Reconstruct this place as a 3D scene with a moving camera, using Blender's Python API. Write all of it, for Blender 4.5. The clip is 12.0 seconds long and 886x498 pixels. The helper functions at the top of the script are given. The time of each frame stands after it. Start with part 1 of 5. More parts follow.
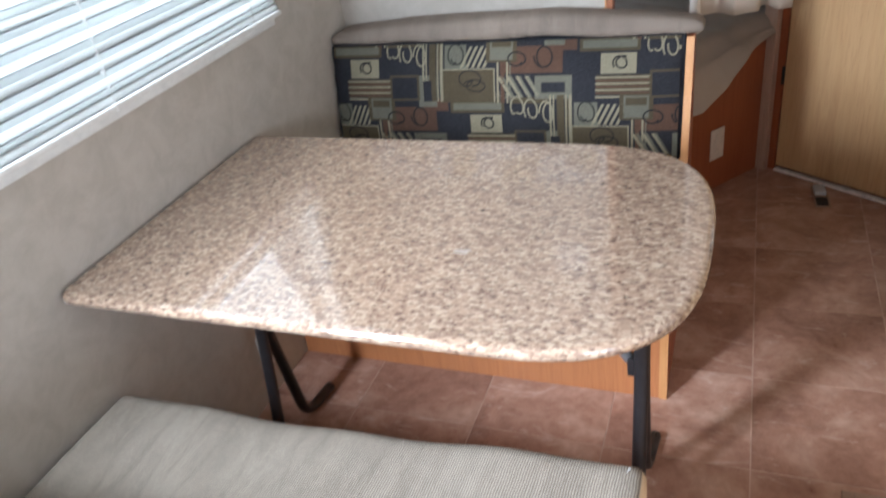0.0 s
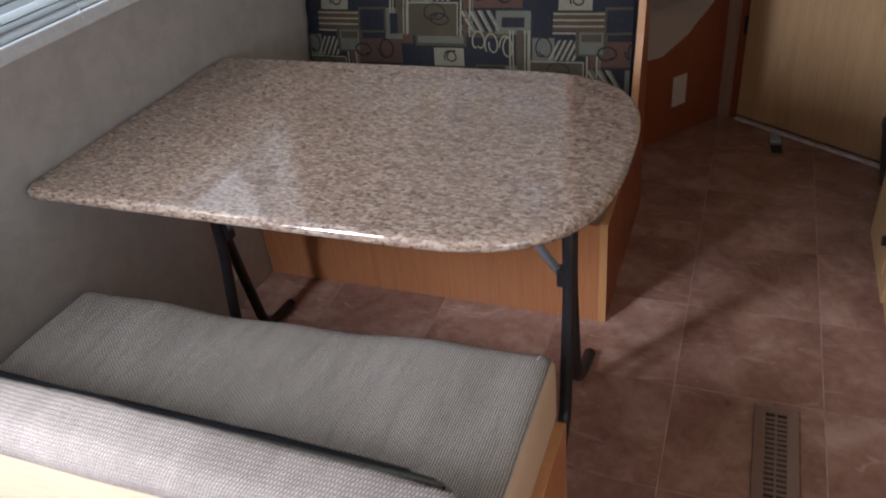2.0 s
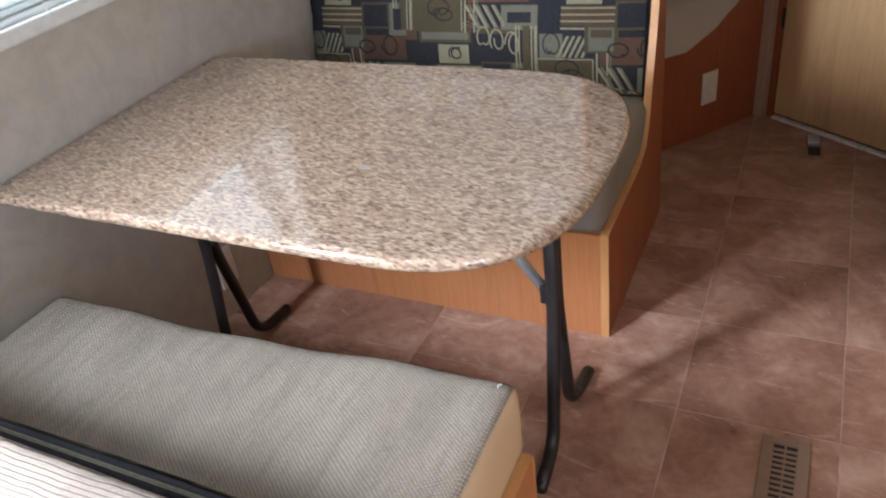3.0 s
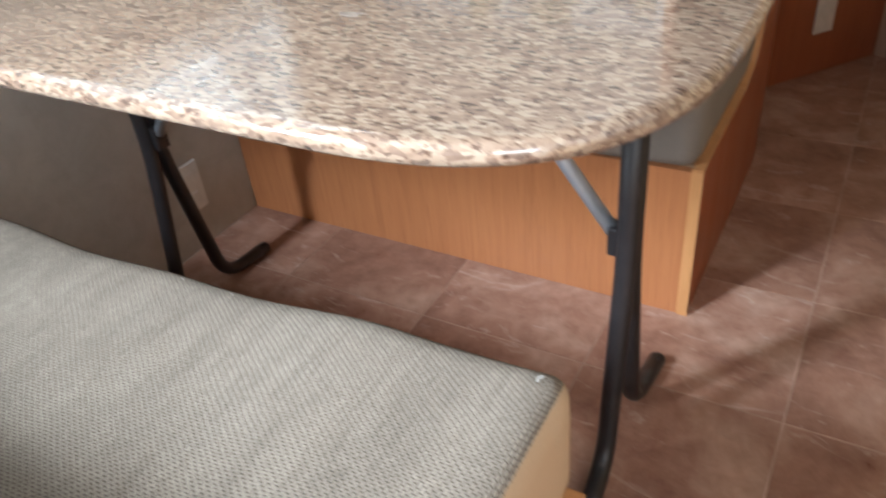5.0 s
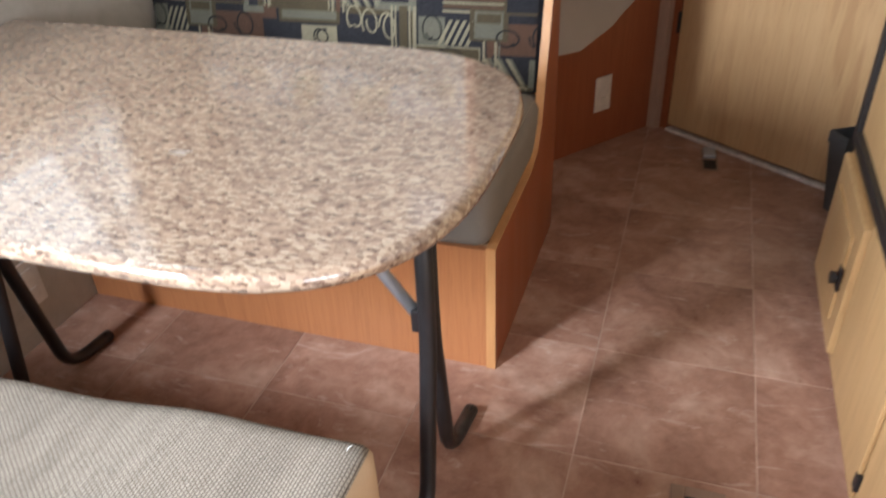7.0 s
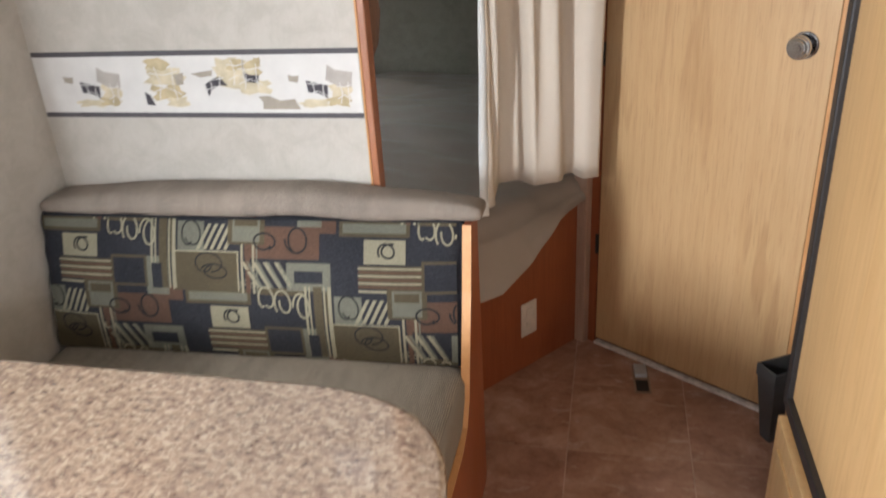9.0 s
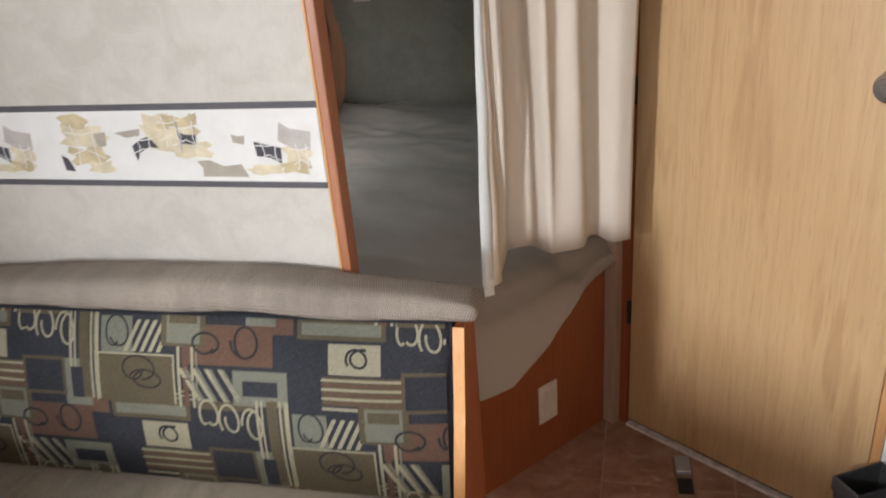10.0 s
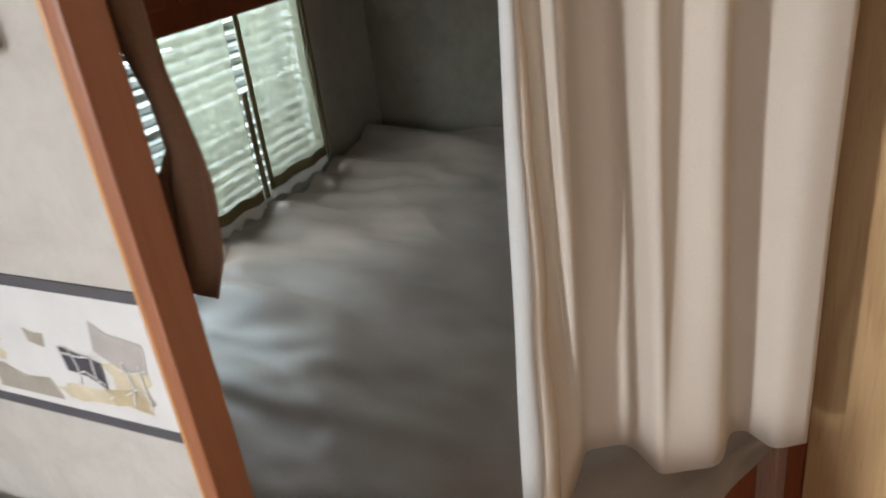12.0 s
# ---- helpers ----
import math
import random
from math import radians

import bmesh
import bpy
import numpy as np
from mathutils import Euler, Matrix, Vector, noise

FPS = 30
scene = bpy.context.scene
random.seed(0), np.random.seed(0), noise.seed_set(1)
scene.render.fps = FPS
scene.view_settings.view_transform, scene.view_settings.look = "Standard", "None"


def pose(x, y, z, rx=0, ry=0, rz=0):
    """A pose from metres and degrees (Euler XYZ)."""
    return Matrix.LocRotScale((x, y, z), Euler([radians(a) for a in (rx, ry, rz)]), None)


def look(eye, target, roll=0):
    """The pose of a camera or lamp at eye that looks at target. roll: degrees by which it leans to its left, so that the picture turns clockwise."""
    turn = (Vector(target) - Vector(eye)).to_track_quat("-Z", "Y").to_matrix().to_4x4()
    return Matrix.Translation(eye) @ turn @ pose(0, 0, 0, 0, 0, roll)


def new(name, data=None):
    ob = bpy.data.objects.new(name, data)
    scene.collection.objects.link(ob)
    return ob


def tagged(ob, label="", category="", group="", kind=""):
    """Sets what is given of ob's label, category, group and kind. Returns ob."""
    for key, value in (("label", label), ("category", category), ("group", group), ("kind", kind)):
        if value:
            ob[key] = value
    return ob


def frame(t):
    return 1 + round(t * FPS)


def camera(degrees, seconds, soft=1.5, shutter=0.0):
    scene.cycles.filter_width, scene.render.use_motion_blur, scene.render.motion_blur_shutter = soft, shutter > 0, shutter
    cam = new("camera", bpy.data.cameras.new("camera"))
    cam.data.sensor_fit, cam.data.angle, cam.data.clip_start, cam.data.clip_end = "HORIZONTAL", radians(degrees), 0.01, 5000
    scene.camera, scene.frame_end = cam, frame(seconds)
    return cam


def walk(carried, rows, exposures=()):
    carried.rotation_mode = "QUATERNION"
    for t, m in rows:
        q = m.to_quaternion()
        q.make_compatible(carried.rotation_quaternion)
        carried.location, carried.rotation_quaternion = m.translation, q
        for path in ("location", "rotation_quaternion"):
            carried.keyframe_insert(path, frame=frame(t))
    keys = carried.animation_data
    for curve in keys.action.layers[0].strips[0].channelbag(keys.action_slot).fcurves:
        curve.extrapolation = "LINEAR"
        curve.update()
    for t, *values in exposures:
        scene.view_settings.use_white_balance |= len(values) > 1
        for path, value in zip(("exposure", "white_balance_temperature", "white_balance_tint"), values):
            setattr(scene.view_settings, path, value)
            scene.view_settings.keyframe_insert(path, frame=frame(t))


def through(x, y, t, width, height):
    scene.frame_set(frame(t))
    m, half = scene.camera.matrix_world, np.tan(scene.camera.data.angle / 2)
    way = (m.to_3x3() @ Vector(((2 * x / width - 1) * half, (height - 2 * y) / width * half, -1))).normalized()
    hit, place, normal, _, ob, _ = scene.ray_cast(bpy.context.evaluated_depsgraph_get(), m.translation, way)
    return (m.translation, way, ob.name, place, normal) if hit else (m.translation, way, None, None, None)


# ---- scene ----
# ---------------------------------------------------------------- camera
cam = camera(60.1, 12.0, soft=1.8, shutter=0.5)
PATH = [
    (0, (1.247, -0.01, 1.507), (0.551, 1.55, 0.467), -8.7),
    (0.5, (1.223, -0.125, 1.491), (0.56, 1.379, 0.351), -7.3),
    (1, (1.253, -0.212, 1.476), (0.686, 1.291, 0.285), -4.7),
    (1.5, (1.299, -0.196, 1.446), (0.715, 1.317, 0.274), -5.5),
    (2, (1.402, -0.114, 1.459), (0.728, 1.397, 0.336), -6.7),
    (2.5, (1.463, -0.017, 1.444), (0.683, 1.477, 0.368), -6.4),
    (3, (1.525, 0.054, 1.414), (0.71, 1.496, 0.293), -8.9),
    (3.2, (1.549, 0.071, 1.385), (0.743, 1.505, 0.248), -8.5),
    (4.8, (1.36, 0.405, 1.044), (0.524, 1.771, -0.154), -6.9),
    (5, (1.337, 0.405, 1.046), (0.46, 1.764, -0.129), -6.6),
    (5.5, (1.263, 0.378, 1.062), (0.3, 1.734, -0.048), -5.5),
    (6, (1.299, 0.378, 1.077), (0.433, 1.785, -0.05), -5.8),
    (6.5, (1.398, 0.376, 1.114), (0.698, 1.862, -0.026), -5.5),
    (7, (1.455, 0.313, 1.218), (0.904, 1.886, 0.113), -2.6),
    (7.5, (1.497, 0.25, 1.347), (1.004, 1.929, 0.377), -3.1),
    (7.7, (1.505, 0.264, 1.376), (1.012, 1.962, 0.443), -3.1),
    (9.3, (1.413, 0.737, 1.524), (1.006, 2.519, 0.712), -3.3),
    (9.5, (1.427, 0.845, 1.512), (0.954, 2.626, 0.735), -4.7),
    (10, (1.413, 1.035, 1.505), (0.92, 2.788, 0.679), -4.8),
    (10.5, (1.395, 1.266, 1.519), (0.918, 3.023, 0.689), -3.9),
    (11, (1.352, 1.491, 1.521), (0.843, 3.23, 0.675), -5.8),
    (11.5, (1.365, 1.708, 1.496), (0.601, 3.386, 0.722), -7.3),
    (12, (1.36, 1.873, 1.486), (0.52, 3.47, 0.623), -7.6),
]
EXPOSURES = [
    (0.0, -0.47, 5750, 9), (0.5, -0.62, 5700, 9), (0.9, -0.90, 5650, 12), (1.2, -1.64, 5550, 14), (1.5, -1.92, 5600, 16), (2.0, -1.72, 5750, 14), (2.5, -1.27, 5950, 13), (3.0, -0.76, 5900, 10), (5.0, -0.54, 5850, 6),
    (6.0, -0.63, 5800, 6), (7.0, -0.46, 6100, 10), (7.5, -0.36, 6250, 12), (9.5, -0.28, 6300, 10), (10.5, -0.40, 6300, 10), (12.0, -0.58, 6300, 10),
]
walk(cam, [(t, look(eye, target, roll)) for t, eye, target, roll in PATH], EXPOSURES)

# ---------------------------------------------------------------- light
world = bpy.data.worlds.new("world")
scene.world = world
world.use_nodes = True
wn = world.node_tree
sky = wn.nodes.new("ShaderNodeTexSky")
sky.sky_type, sky.sun_disc = "NISHITA", False
sky.sun_elevation, sky.sun_rotation = radians(43), radians(-125)
wn.nodes["Background"].inputs["Strength"].default_value = 0.10
wn.links.new(sky.outputs["Color"], wn.nodes["Background"].inputs["Color"])


def sun_lamp():
    d = bpy.data.lights.new("sun", "SUN")
    d.energy, d.angle, d.color = 3.0, radians(5), (1.0, 0.95, 0.89)
    ob = new("sun", d)
    ob.matrix_world = look((-3.5, -2.5, 4.0), (0, 0, 0))


def sky_lamp(name, place, target, wide, high, watts, colour):
    """Daylight that comes in through a window's opening."""
    d = bpy.data.lights.new(name, "AREA")
    d.shape, d.size, d.size_y, d.energy, d.color = "RECTANGLE", wide, high, watts, colour
    new(name, d).matrix_world = look(place, target)


sun_lamp()
sky_lamp("window_light_dinette", (-0.15, 1.05, 1.50), (1, 0.95, 1.00), 1.5, 1.0, 23, (0.91, 0.97, 0.99))
sky_lamp("window_light_side", (-0.006, -0.31, 1.42), (0.994, -0.16, 0.92), 0.30, 0.62, 240, (0.92, 0.96, 1.0))
# Added weak fill from behind; its window is unseen.
sky_lamp("added_light_rear", (1.55, -3.02, 1.35), (1.5, 0, 1.25), 1.3, 0.75, 6, (0.92, 0.96, 1.0))
# Added fill from the right, for the left wall and bed panel.
sky_lamp("added_light_kitchen", (2.46, -1.10, 1.36), (0.6, 1.0, 0.75), 1.1, 0.6, 32, (0.97, 0.97, 1.0))
sky_lamp("window_light_bed", (-0.20, 3.28, 1.34), (0.5, 3.34, 0.68), 0.85, 0.7, 36, (0.80, 0.93, 1.0))


# ---------------------------------------------------------------- materials
class Nodes:
    """A material's node tree with short calls."""

    def __init__(self, name, rough=0.6, metal=0.0, spec=0.5):
        self.mat = bpy.data.materials.new(name)
        self.mat.use_nodes = True
        self.t = self.mat.node_tree
        self.b = self.t.nodes["Principled BSDF"]
        self.b.inputs["Roughness"].default_value = rough
        self.b.inputs["Metallic"].default_value = metal
        self.b.inputs["Specular IOR Level"].default_value = spec
        self.coord = self.t.nodes.new("ShaderNodeTexCoord").outputs["Object"]

    def node(self, kind, **inputs):
        n = self.t.nodes.new("ShaderNode" + kind)
        for key, value in inputs.items():
            self.put(n.inputs[key.replace("_", " ")], value)
        return n

    def put(self, socket, value):
        if hasattr(value, "links"):
            self.t.links.new(value, socket)
        else:
            socket.default_value = value

    def scaled(self, scale, turn=(0, 0, 0), source=None):
        n = self.node("Mapping", Vector=source or self.coord, Scale=scale, Rotation=turn)
        return n.outputs["Vector"]

    def noise(self, scale, detail=4.0, rough=0.55, vector=None, distort=0.0):
        return self.node("TexNoise", Vector=vector or self.coord, Scale=scale, Detail=detail, Roughness=rough, Distortion=distort).outputs["Fac"]

    def ramp(self, fac, stops):
        n = self.node("ValToRGB", Fac=fac)
        e = n.color_ramp.elements
        while len(e) < len(stops):
            e.new(0.5)
        for k, (at, colour) in zip(e, stops):
            k.position, k.color = at, (*colour, 1)
        return n.outputs["Color"]

    def mix(self, fac, a, b, kind="MIX"):
        n = self.t.nodes.new("ShaderNodeMix")
        n.data_type, n.blend_type = "RGBA", kind
        for socket, value in ((n.inputs[0], fac), (n.inputs[6], a), (n.inputs[7], b)):
            self.put(socket, (*value, 1) if isinstance(value, tuple) else value)
        return n.outputs[2]

    def math(self, kind, a, b=0.5):
        n = self.t.nodes.new("ShaderNodeMath")
        n.operation = kind
        self.put(n.inputs[0], a), self.put(n.inputs[1], b)
        return n.outputs[0]

    def done(self, colour, bump=None, strength=0.3, depth=0.002, rough=None):
        self.put(self.b.inputs["Base Color"], (*colour, 1) if isinstance(colour, tuple) else colour)
        if bump is not None:
            n = self.node("Bump", Height=bump, Strength=strength, Distance=depth)
            self.t.links.new(n.outputs["Normal"], self.b.inputs["Normal"])
        if rough is not None:
            self.put(self.b.inputs["Roughness"], rough)
        return self.mat


def wood(name, light, dark, along=2, rough=0.38, contrast=1.0, figure=0.0, arches=0.0):
    n = Nodes(name, rough)
    s = [26.0, 26.0, 26.0]
    s[along] = 1.1
    v = n.scaled(tuple(s))
    grain = n.noise(3.2, 6, 0.62, v, 0.6)
    s2 = [3.0, 3.0, 3.0]
    s2[along] = 0.35
    broad = n.noise(2.0, 3, 0.5, n.scaled(tuple(s2)), 1.2)
    fine = n.noise(9.0, 3, 0.7, v)
    base = n.ramp(grain, [(0.30, dark), (0.62, light)])
    tone = n.ramp(broad, [(0.3, tuple(c * (1 - 0.16 * contrast) for c in light)), (0.7, light)])
    colour = n.mix(0.45, base, tone)
    if arches:
        q = [7.0, 7.0, 7.0]
        q[along] = 0.75
        bent = n.mix(0.55, n.scaled(tuple(q)), n.node("TexNoise", Vector=n.scaled((2.2, 2.2, 0.5)), Scale=2.0, Detail=3.0).outputs["Color"], "ADD")
        ring = n.node("TexWave", Vector=bent, Scale=2.1, Distortion=2.6, Detail=3.0, Detail_Scale=2.2)
        ring.wave_type, ring.rings_direction = "RINGS", "SPHERICAL"
        where = n.ramp(n.noise(1.6, 2, 0.5, n.scaled((3.0, 3.0, 0.8))), [(0.42, (0, 0, 0)), (0.60, (1, 1, 1))])
        colour = n.mix(n.math("MULTIPLY", where, arches), colour, n.ramp(ring.outputs["Fac"], [(0.0, (0.66, 0.56, 0.46)), (0.30, (1, 1, 1)), (1.0, (1, 1, 1))]), "MULTIPLY")
    if figure:
        s3 = [5.0, 5.0, 5.0]
        s3[along] = 0.55
        wave = n.node("TexWave", Vector=n.scaled(tuple(s3)), Scale=1.6, Distortion=7.0, Detail=3.0, Detail_Scale=1.3)
        colour = n.mix(figure, colour, n.ramp(wave.outputs["Fac"], [(0.0, (0.80, 0.72, 0.62)), (0.35, (1, 1, 1)), (1.0, (1, 1, 1))]), "MULTIPLY")
    pores = n.ramp(fine, [(0.33, (0.62, 0.52, 0.45)), (0.46, (1, 1, 1))])
    colour = n.mix(0.45 * contrast, colour, pores, "MULTIPLY")
    return n.done(colour, grain, 0.12, 0.001, n.math("ADD", n.math("MULTIPLY", broad, 0.2), rough - 0.1))


def wall_paper(name, light, dark):
    n = Nodes(name, 0.75, spec=0.3)
    blot = n.noise(13.0, 6, 0.66, None, 0.5)
    weave = n.noise(1.0, 3, 0.7, n.scaled((420, 420, 60)))
    weave2 = n.noise(1.0, 2, 0.6, n.scaled((60, 60, 380)))
    colour = n.mix(0.34, n.ramp(blot, [(0.38, dark), (0.60, light)]), n.ramp(weave, [(0.3, dark), (0.7, light)]))
    return n.done(colour, n.math("ADD", weave, weave2), 0.22, 0.0008)


def woven(name, light, dark, cell=0.0062, across=0, fall=1, row=0.8, long=1.25, seam=0.16):
    """Coarse basket-weave upholstery: rows of short yarn stitches over a darker ground."""
    n = Nodes(name, 0.95, spec=0.12)
    warp = n.node("TexNoise", Vector=n.coord, Scale=22.0, Detail=2.0).outputs["Color"]
    v = n.mix(0.004, n.coord, warp, "ADD")
    part = n.node("SeparateXYZ", Vector=v)
    run = n.math("ADD", part.outputs[1], n.math("MULTIPLY", part.outputs[2], float(fall)))
    v = n.node("CombineXYZ", X=part.outputs[0], Y=run, Z=0.0).outputs[0]
    if not across:
        v = n.scaled((1, 1, 1), (0, 0, math.pi / 2), v)
    b = n.node("TexBrick", Vector=v, Scale=1.0, Mortar_Size=cell * seam, Mortar_Smooth=0.6, Bias=0.0, Brick_Width=cell * long, Row_Height=cell * row)
    stitch = n.math("SUBTRACT", 1.0, b.outputs["Fac"])
    wear = n.noise(5.0, 4, 0.6)
    streak = n.noise(5.0, 3, 0.5, n.scaled((5, 1, 1)))
    yarn = n.noise(1.0 / cell * 0.9, 3, 0.7)
    colour = n.mix(stitch, dark, n.ramp(yarn, [(0.3, tuple(c * 0.74 for c in light)), (0.66, light)]))
    colour = n.mix(0.5, colour, n.ramp(wear, [(0.3, (0.80, 0.78, 0.76)), (0.7, (1, 1, 1))]), "MULTIPLY")
    # Wrinkle shade is painted in as dark streaks and thin lines, without relief.
    colour = n.mix(0.55, colour, n.ramp(streak, [(0.34, (0.74, 0.74, 0.74)), (0.6, (1, 1, 1))]), "MULTIPLY")
    crease_shade = n.noise(3.0, 3, 0.5, n.scaled((6.5, 0.8, 1)), 0.4)
    fold = n.ramp(crease_shade, [(0.46, (1, 1, 1)), (0.49, (0.66, 0.65, 0.64)), (0.52, (1, 1, 1))])
    colour = n.mix(0.15 if across else 0.35, colour, fold, "MULTIPLY")
    return n.done(colour, n.math("ADD", stitch, n.math("MULTIPLY", yarn, 0.6)), 0.8, 0.0022)


def cloth(name, light, dark, rough=0.9, through=0.0, spec=0.2, sheer=0.0):
    n = Nodes(name, rough, spec=spec)
    thread = n.noise(1.0, 2, 0.6, n.scaled((300, 300, 900)))
    broad = n.noise(3.0, 4, 0.6)
    colour = n.mix(0.5, n.ramp(broad, [(0.3, dark), (0.7, light)]), n.ramp(thread, [(0.3, dark), (0.7, light)]))
    mat = n.done(colour, thread, 0.2, 0.0006)
    if through:
        tr = n.node("BsdfTranslucent", Color=colour)
        mixer = n.node("MixShader", Fac=through)
        n.t.links.new(n.b.outputs[0], mixer.inputs[1])
        n.t.links.new(tr.outputs[0], mixer.inputs[2])
        last = mixer.outputs[0]
        if sheer:
            gap = n.node("MixShader", Fac=sheer)
            n.t.links.new(last, gap.inputs[1])
            n.t.links.new(n.node("BsdfTransparent").outputs[0], gap.inputs[2])
            last = gap.outputs[0]
        n.t.links.new(last, n.t.nodes["Material Output"].inputs["Surface"])
    return mat


def plain(name, colour, rough=0.5, metal=0.0, grain=0.08, scale=40.0, bump=0.05):
    n = Nodes(name, rough, metal)
    f = n.noise(scale, 4)
    dark = tuple(c * (1 - grain) for c in colour)
    light = tuple(min(1, c * (1 + grain)) for c in colour)
    return n.done(n.ramp(f, [(0.3, dark), (0.7, light)]), n.noise(scale * 6, 2), bump, 0.0005)


def laminate():
    """Speckled stone-look laminate with short flakes."""
    n = Nodes("speckled_laminate", 0.23, spec=0.85)
    v = n.scaled((104, 222, 205))
    warp = n.node("TexNoise", Vector=n.coord, Scale=60.0, Detail=2.0)
    v2 = n.mix(0.06, v, warp.outputs["Color"], "ADD")
    cell = n.node("TexVoronoi", Vector=v2, Scale=1.0, Randomness=1.0)
    pick = n.node("SeparateColor", Color=cell.outputs["Color"]).outputs[0]
    colour = n.ramp(pick, [(0.0, (0.060, 0.036, 0.030)), (0.13, (0.165, 0.105, 0.080)), (0.34, (0.272, 0.182, 0.130)), (0.66, (0.36, 0.257, 0.184)), (0.94, (0.51, 0.412, 0.308))])
    n.t.nodes[-1].color_ramp.interpolation = "LINEAR"
    patch = n.noise(38.0, 4, 0.6)
    colour = n.mix(0.36, colour, n.ramp(patch, [(0.32, (0.245, 0.166, 0.120)), (0.60, (0.38, 0.28, 0.205))]))
    dark = n.ramp(n.noise(1.0, 3, 0.6, n.scaled((70, 190, 100))), [(0.36, (0.34, 0.27, 0.25)), (0.44, (1, 1, 1))])
    colour = n.mix(0.85, colour, dark, "MULTIPLY")
    wear = n.noise(9.0, 5, 0.65)
    n.b.inputs["Coat Weight"].default_value = 0.7
    n.b.inputs["Coat Roughness"].default_value = 0.06
    n.b.inputs["Coat IOR"].default_value = 1.6
    return n.done(colour, n.noise(240.0, 2), 0.03, 0.0004, n.ramp(wear, [(0.3, (0.07, 0.07, 0.07)), (0.75, (0.13, 0.13, 0.13))]))


def slate():
    """Brown slate-look floor tile."""
    n = Nodes("slate_tile", 0.42, spec=0.4)
    info = n.t.nodes.new("ShaderNodeObjectInfo")
    shift = n.node("CombineXYZ", X=n.math("MULTIPLY", info.outputs["Random"], 37.0), Y=n.math("MULTIPLY", info.outputs["Random"], 11.0), Z=0.0)
    v = n.node("VectorMath", **{})
    n.put(v.inputs[0], n.coord), n.put(v.inputs[1], shift.outputs[0])
    v = v.outputs[0]
    broad = n.noise(5.5, 6, 0.64, v, 0.5)
    fine = n.noise(26.0, 6, 0.68, v, 0.4)
    streak = n.noise(7.0, 6, 0.7, n.scaled((1.0, 3.2, 1.0), (0, 0, 0.6), v), 1.6)
    colour = n.ramp(broad, [(0.30, (0.185, 0.076, 0.050)), (0.50, (0.365, 0.190, 0.132)), (0.68, (0.57, 0.388, 0.300))])
    colour = n.mix(0.32, colour, n.ramp(fine, [(0.30, (0.175, 0.086, 0.060)), (0.68, (0.55, 0.37, 0.285))]))
    chip = n.ramp(streak, [(0.58, (0, 0, 0)), (0.66, (1, 1, 1))])
    colour = n.mix(n.math("MULTIPLY", chip, 0.6), colour, (0.56, 0.43, 0.36))
    tone = n.ramp(info.outputs["Random"], [(0.0, (0.86, 0.84, 0.82)), (1.0, (1.0, 1.0, 1.0))])
    colour = n.mix(1.0, colour, tone, "MULTIPLY")
    return n.done(colour, n.math("ADD", broad, fine), 0.25, 0.002, n.ramp(fine, [(0.3, (0.27, 0.27, 0.27)), (0.7, (0.46, 0.46, 0.46))]))


M_OAK = wood("door_oak", (0.60, 0.385, 0.195), (0.52, 0.315, 0.145), contrast=0.8, figure=0.16, arches=0.46)
M_OAK_Y = wood("fridge_oak", (0.55, 0.345, 0.160), (0.42, 0.245, 0.10))
M_PANEL = wood("orange_oak", (0.49, 0.205, 0.082), (0.37, 0.135, 0.052), contrast=0.7)
# Oak lightened to paint the glaring daylight on the near backboard.
M_PANEL_H = wood("lightened_oak_flat", (0.62, 0.45, 0.30), (0.52, 0.35, 0.21), along=0, contrast=0.6)
M_EDGE = wood("oak_edge", (0.60, 0.31, 0.125), (0.48, 0.225, 0.085), contrast=0.6)
M_RED = wood("red_cherry", (0.30, 0.084, 0.030), (0.21, 0.052, 0.018), contrast=0.7)
M_JAMB = wood("jamb_oak", (0.33, 0.130, 0.062), (0.26, 0.098, 0.044), contrast=0.5)
M_POST = wood("taupe_post", (0.46, 0.31, 0.23), (0.37, 0.235, 0.165))
M_WALL = wall_paper("cream_wall_paper", (0.51, 0.48, 0.435), (0.42, 0.39, 0.345))
# Same cream paper darkened: the bed alcove's shade is put into its colour.
M_WALL_SHADED = wall_paper("shaded_wall_paper", (0.29, 0.258, 0.208), (0.225, 0.198, 0.158))
# Unseen ceiling, darkened to cut the light it bounces down.
M_CEIL = plain("ceiling_beige", (0.36, 0.33, 0.29), 0.8)
M_SEAT = woven("seat_weave", (0.445, 0.39, 0.322), (0.150, 0.127, 0.104), 0.0058, 0, -1)
M_SEAT_FAR = woven("seat_weave_far", (0.445, 0.39, 0.322), (0.150, 0.127, 0.104), 0.0058)
M_PAD = woven("pad_weave", (0.43, 0.365, 0.312), (0.155, 0.127, 0.106), 0.0056, 1, 1, 1.2, 0.8, 0.15)
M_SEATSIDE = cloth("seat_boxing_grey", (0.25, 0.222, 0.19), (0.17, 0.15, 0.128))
# Backlit slats' shade is put into the colour, so gaps read as stripes.
M_SLAT_DIM = cloth("dimmed_blind_slat", (0.60, 0.62, 0.58), (0.55, 0.57, 0.53), 0.5, through=0.12)
M_TANSIDE = cloth("tan_boxing", (0.55, 0.41, 0.27), (0.47, 0.34, 0.22))


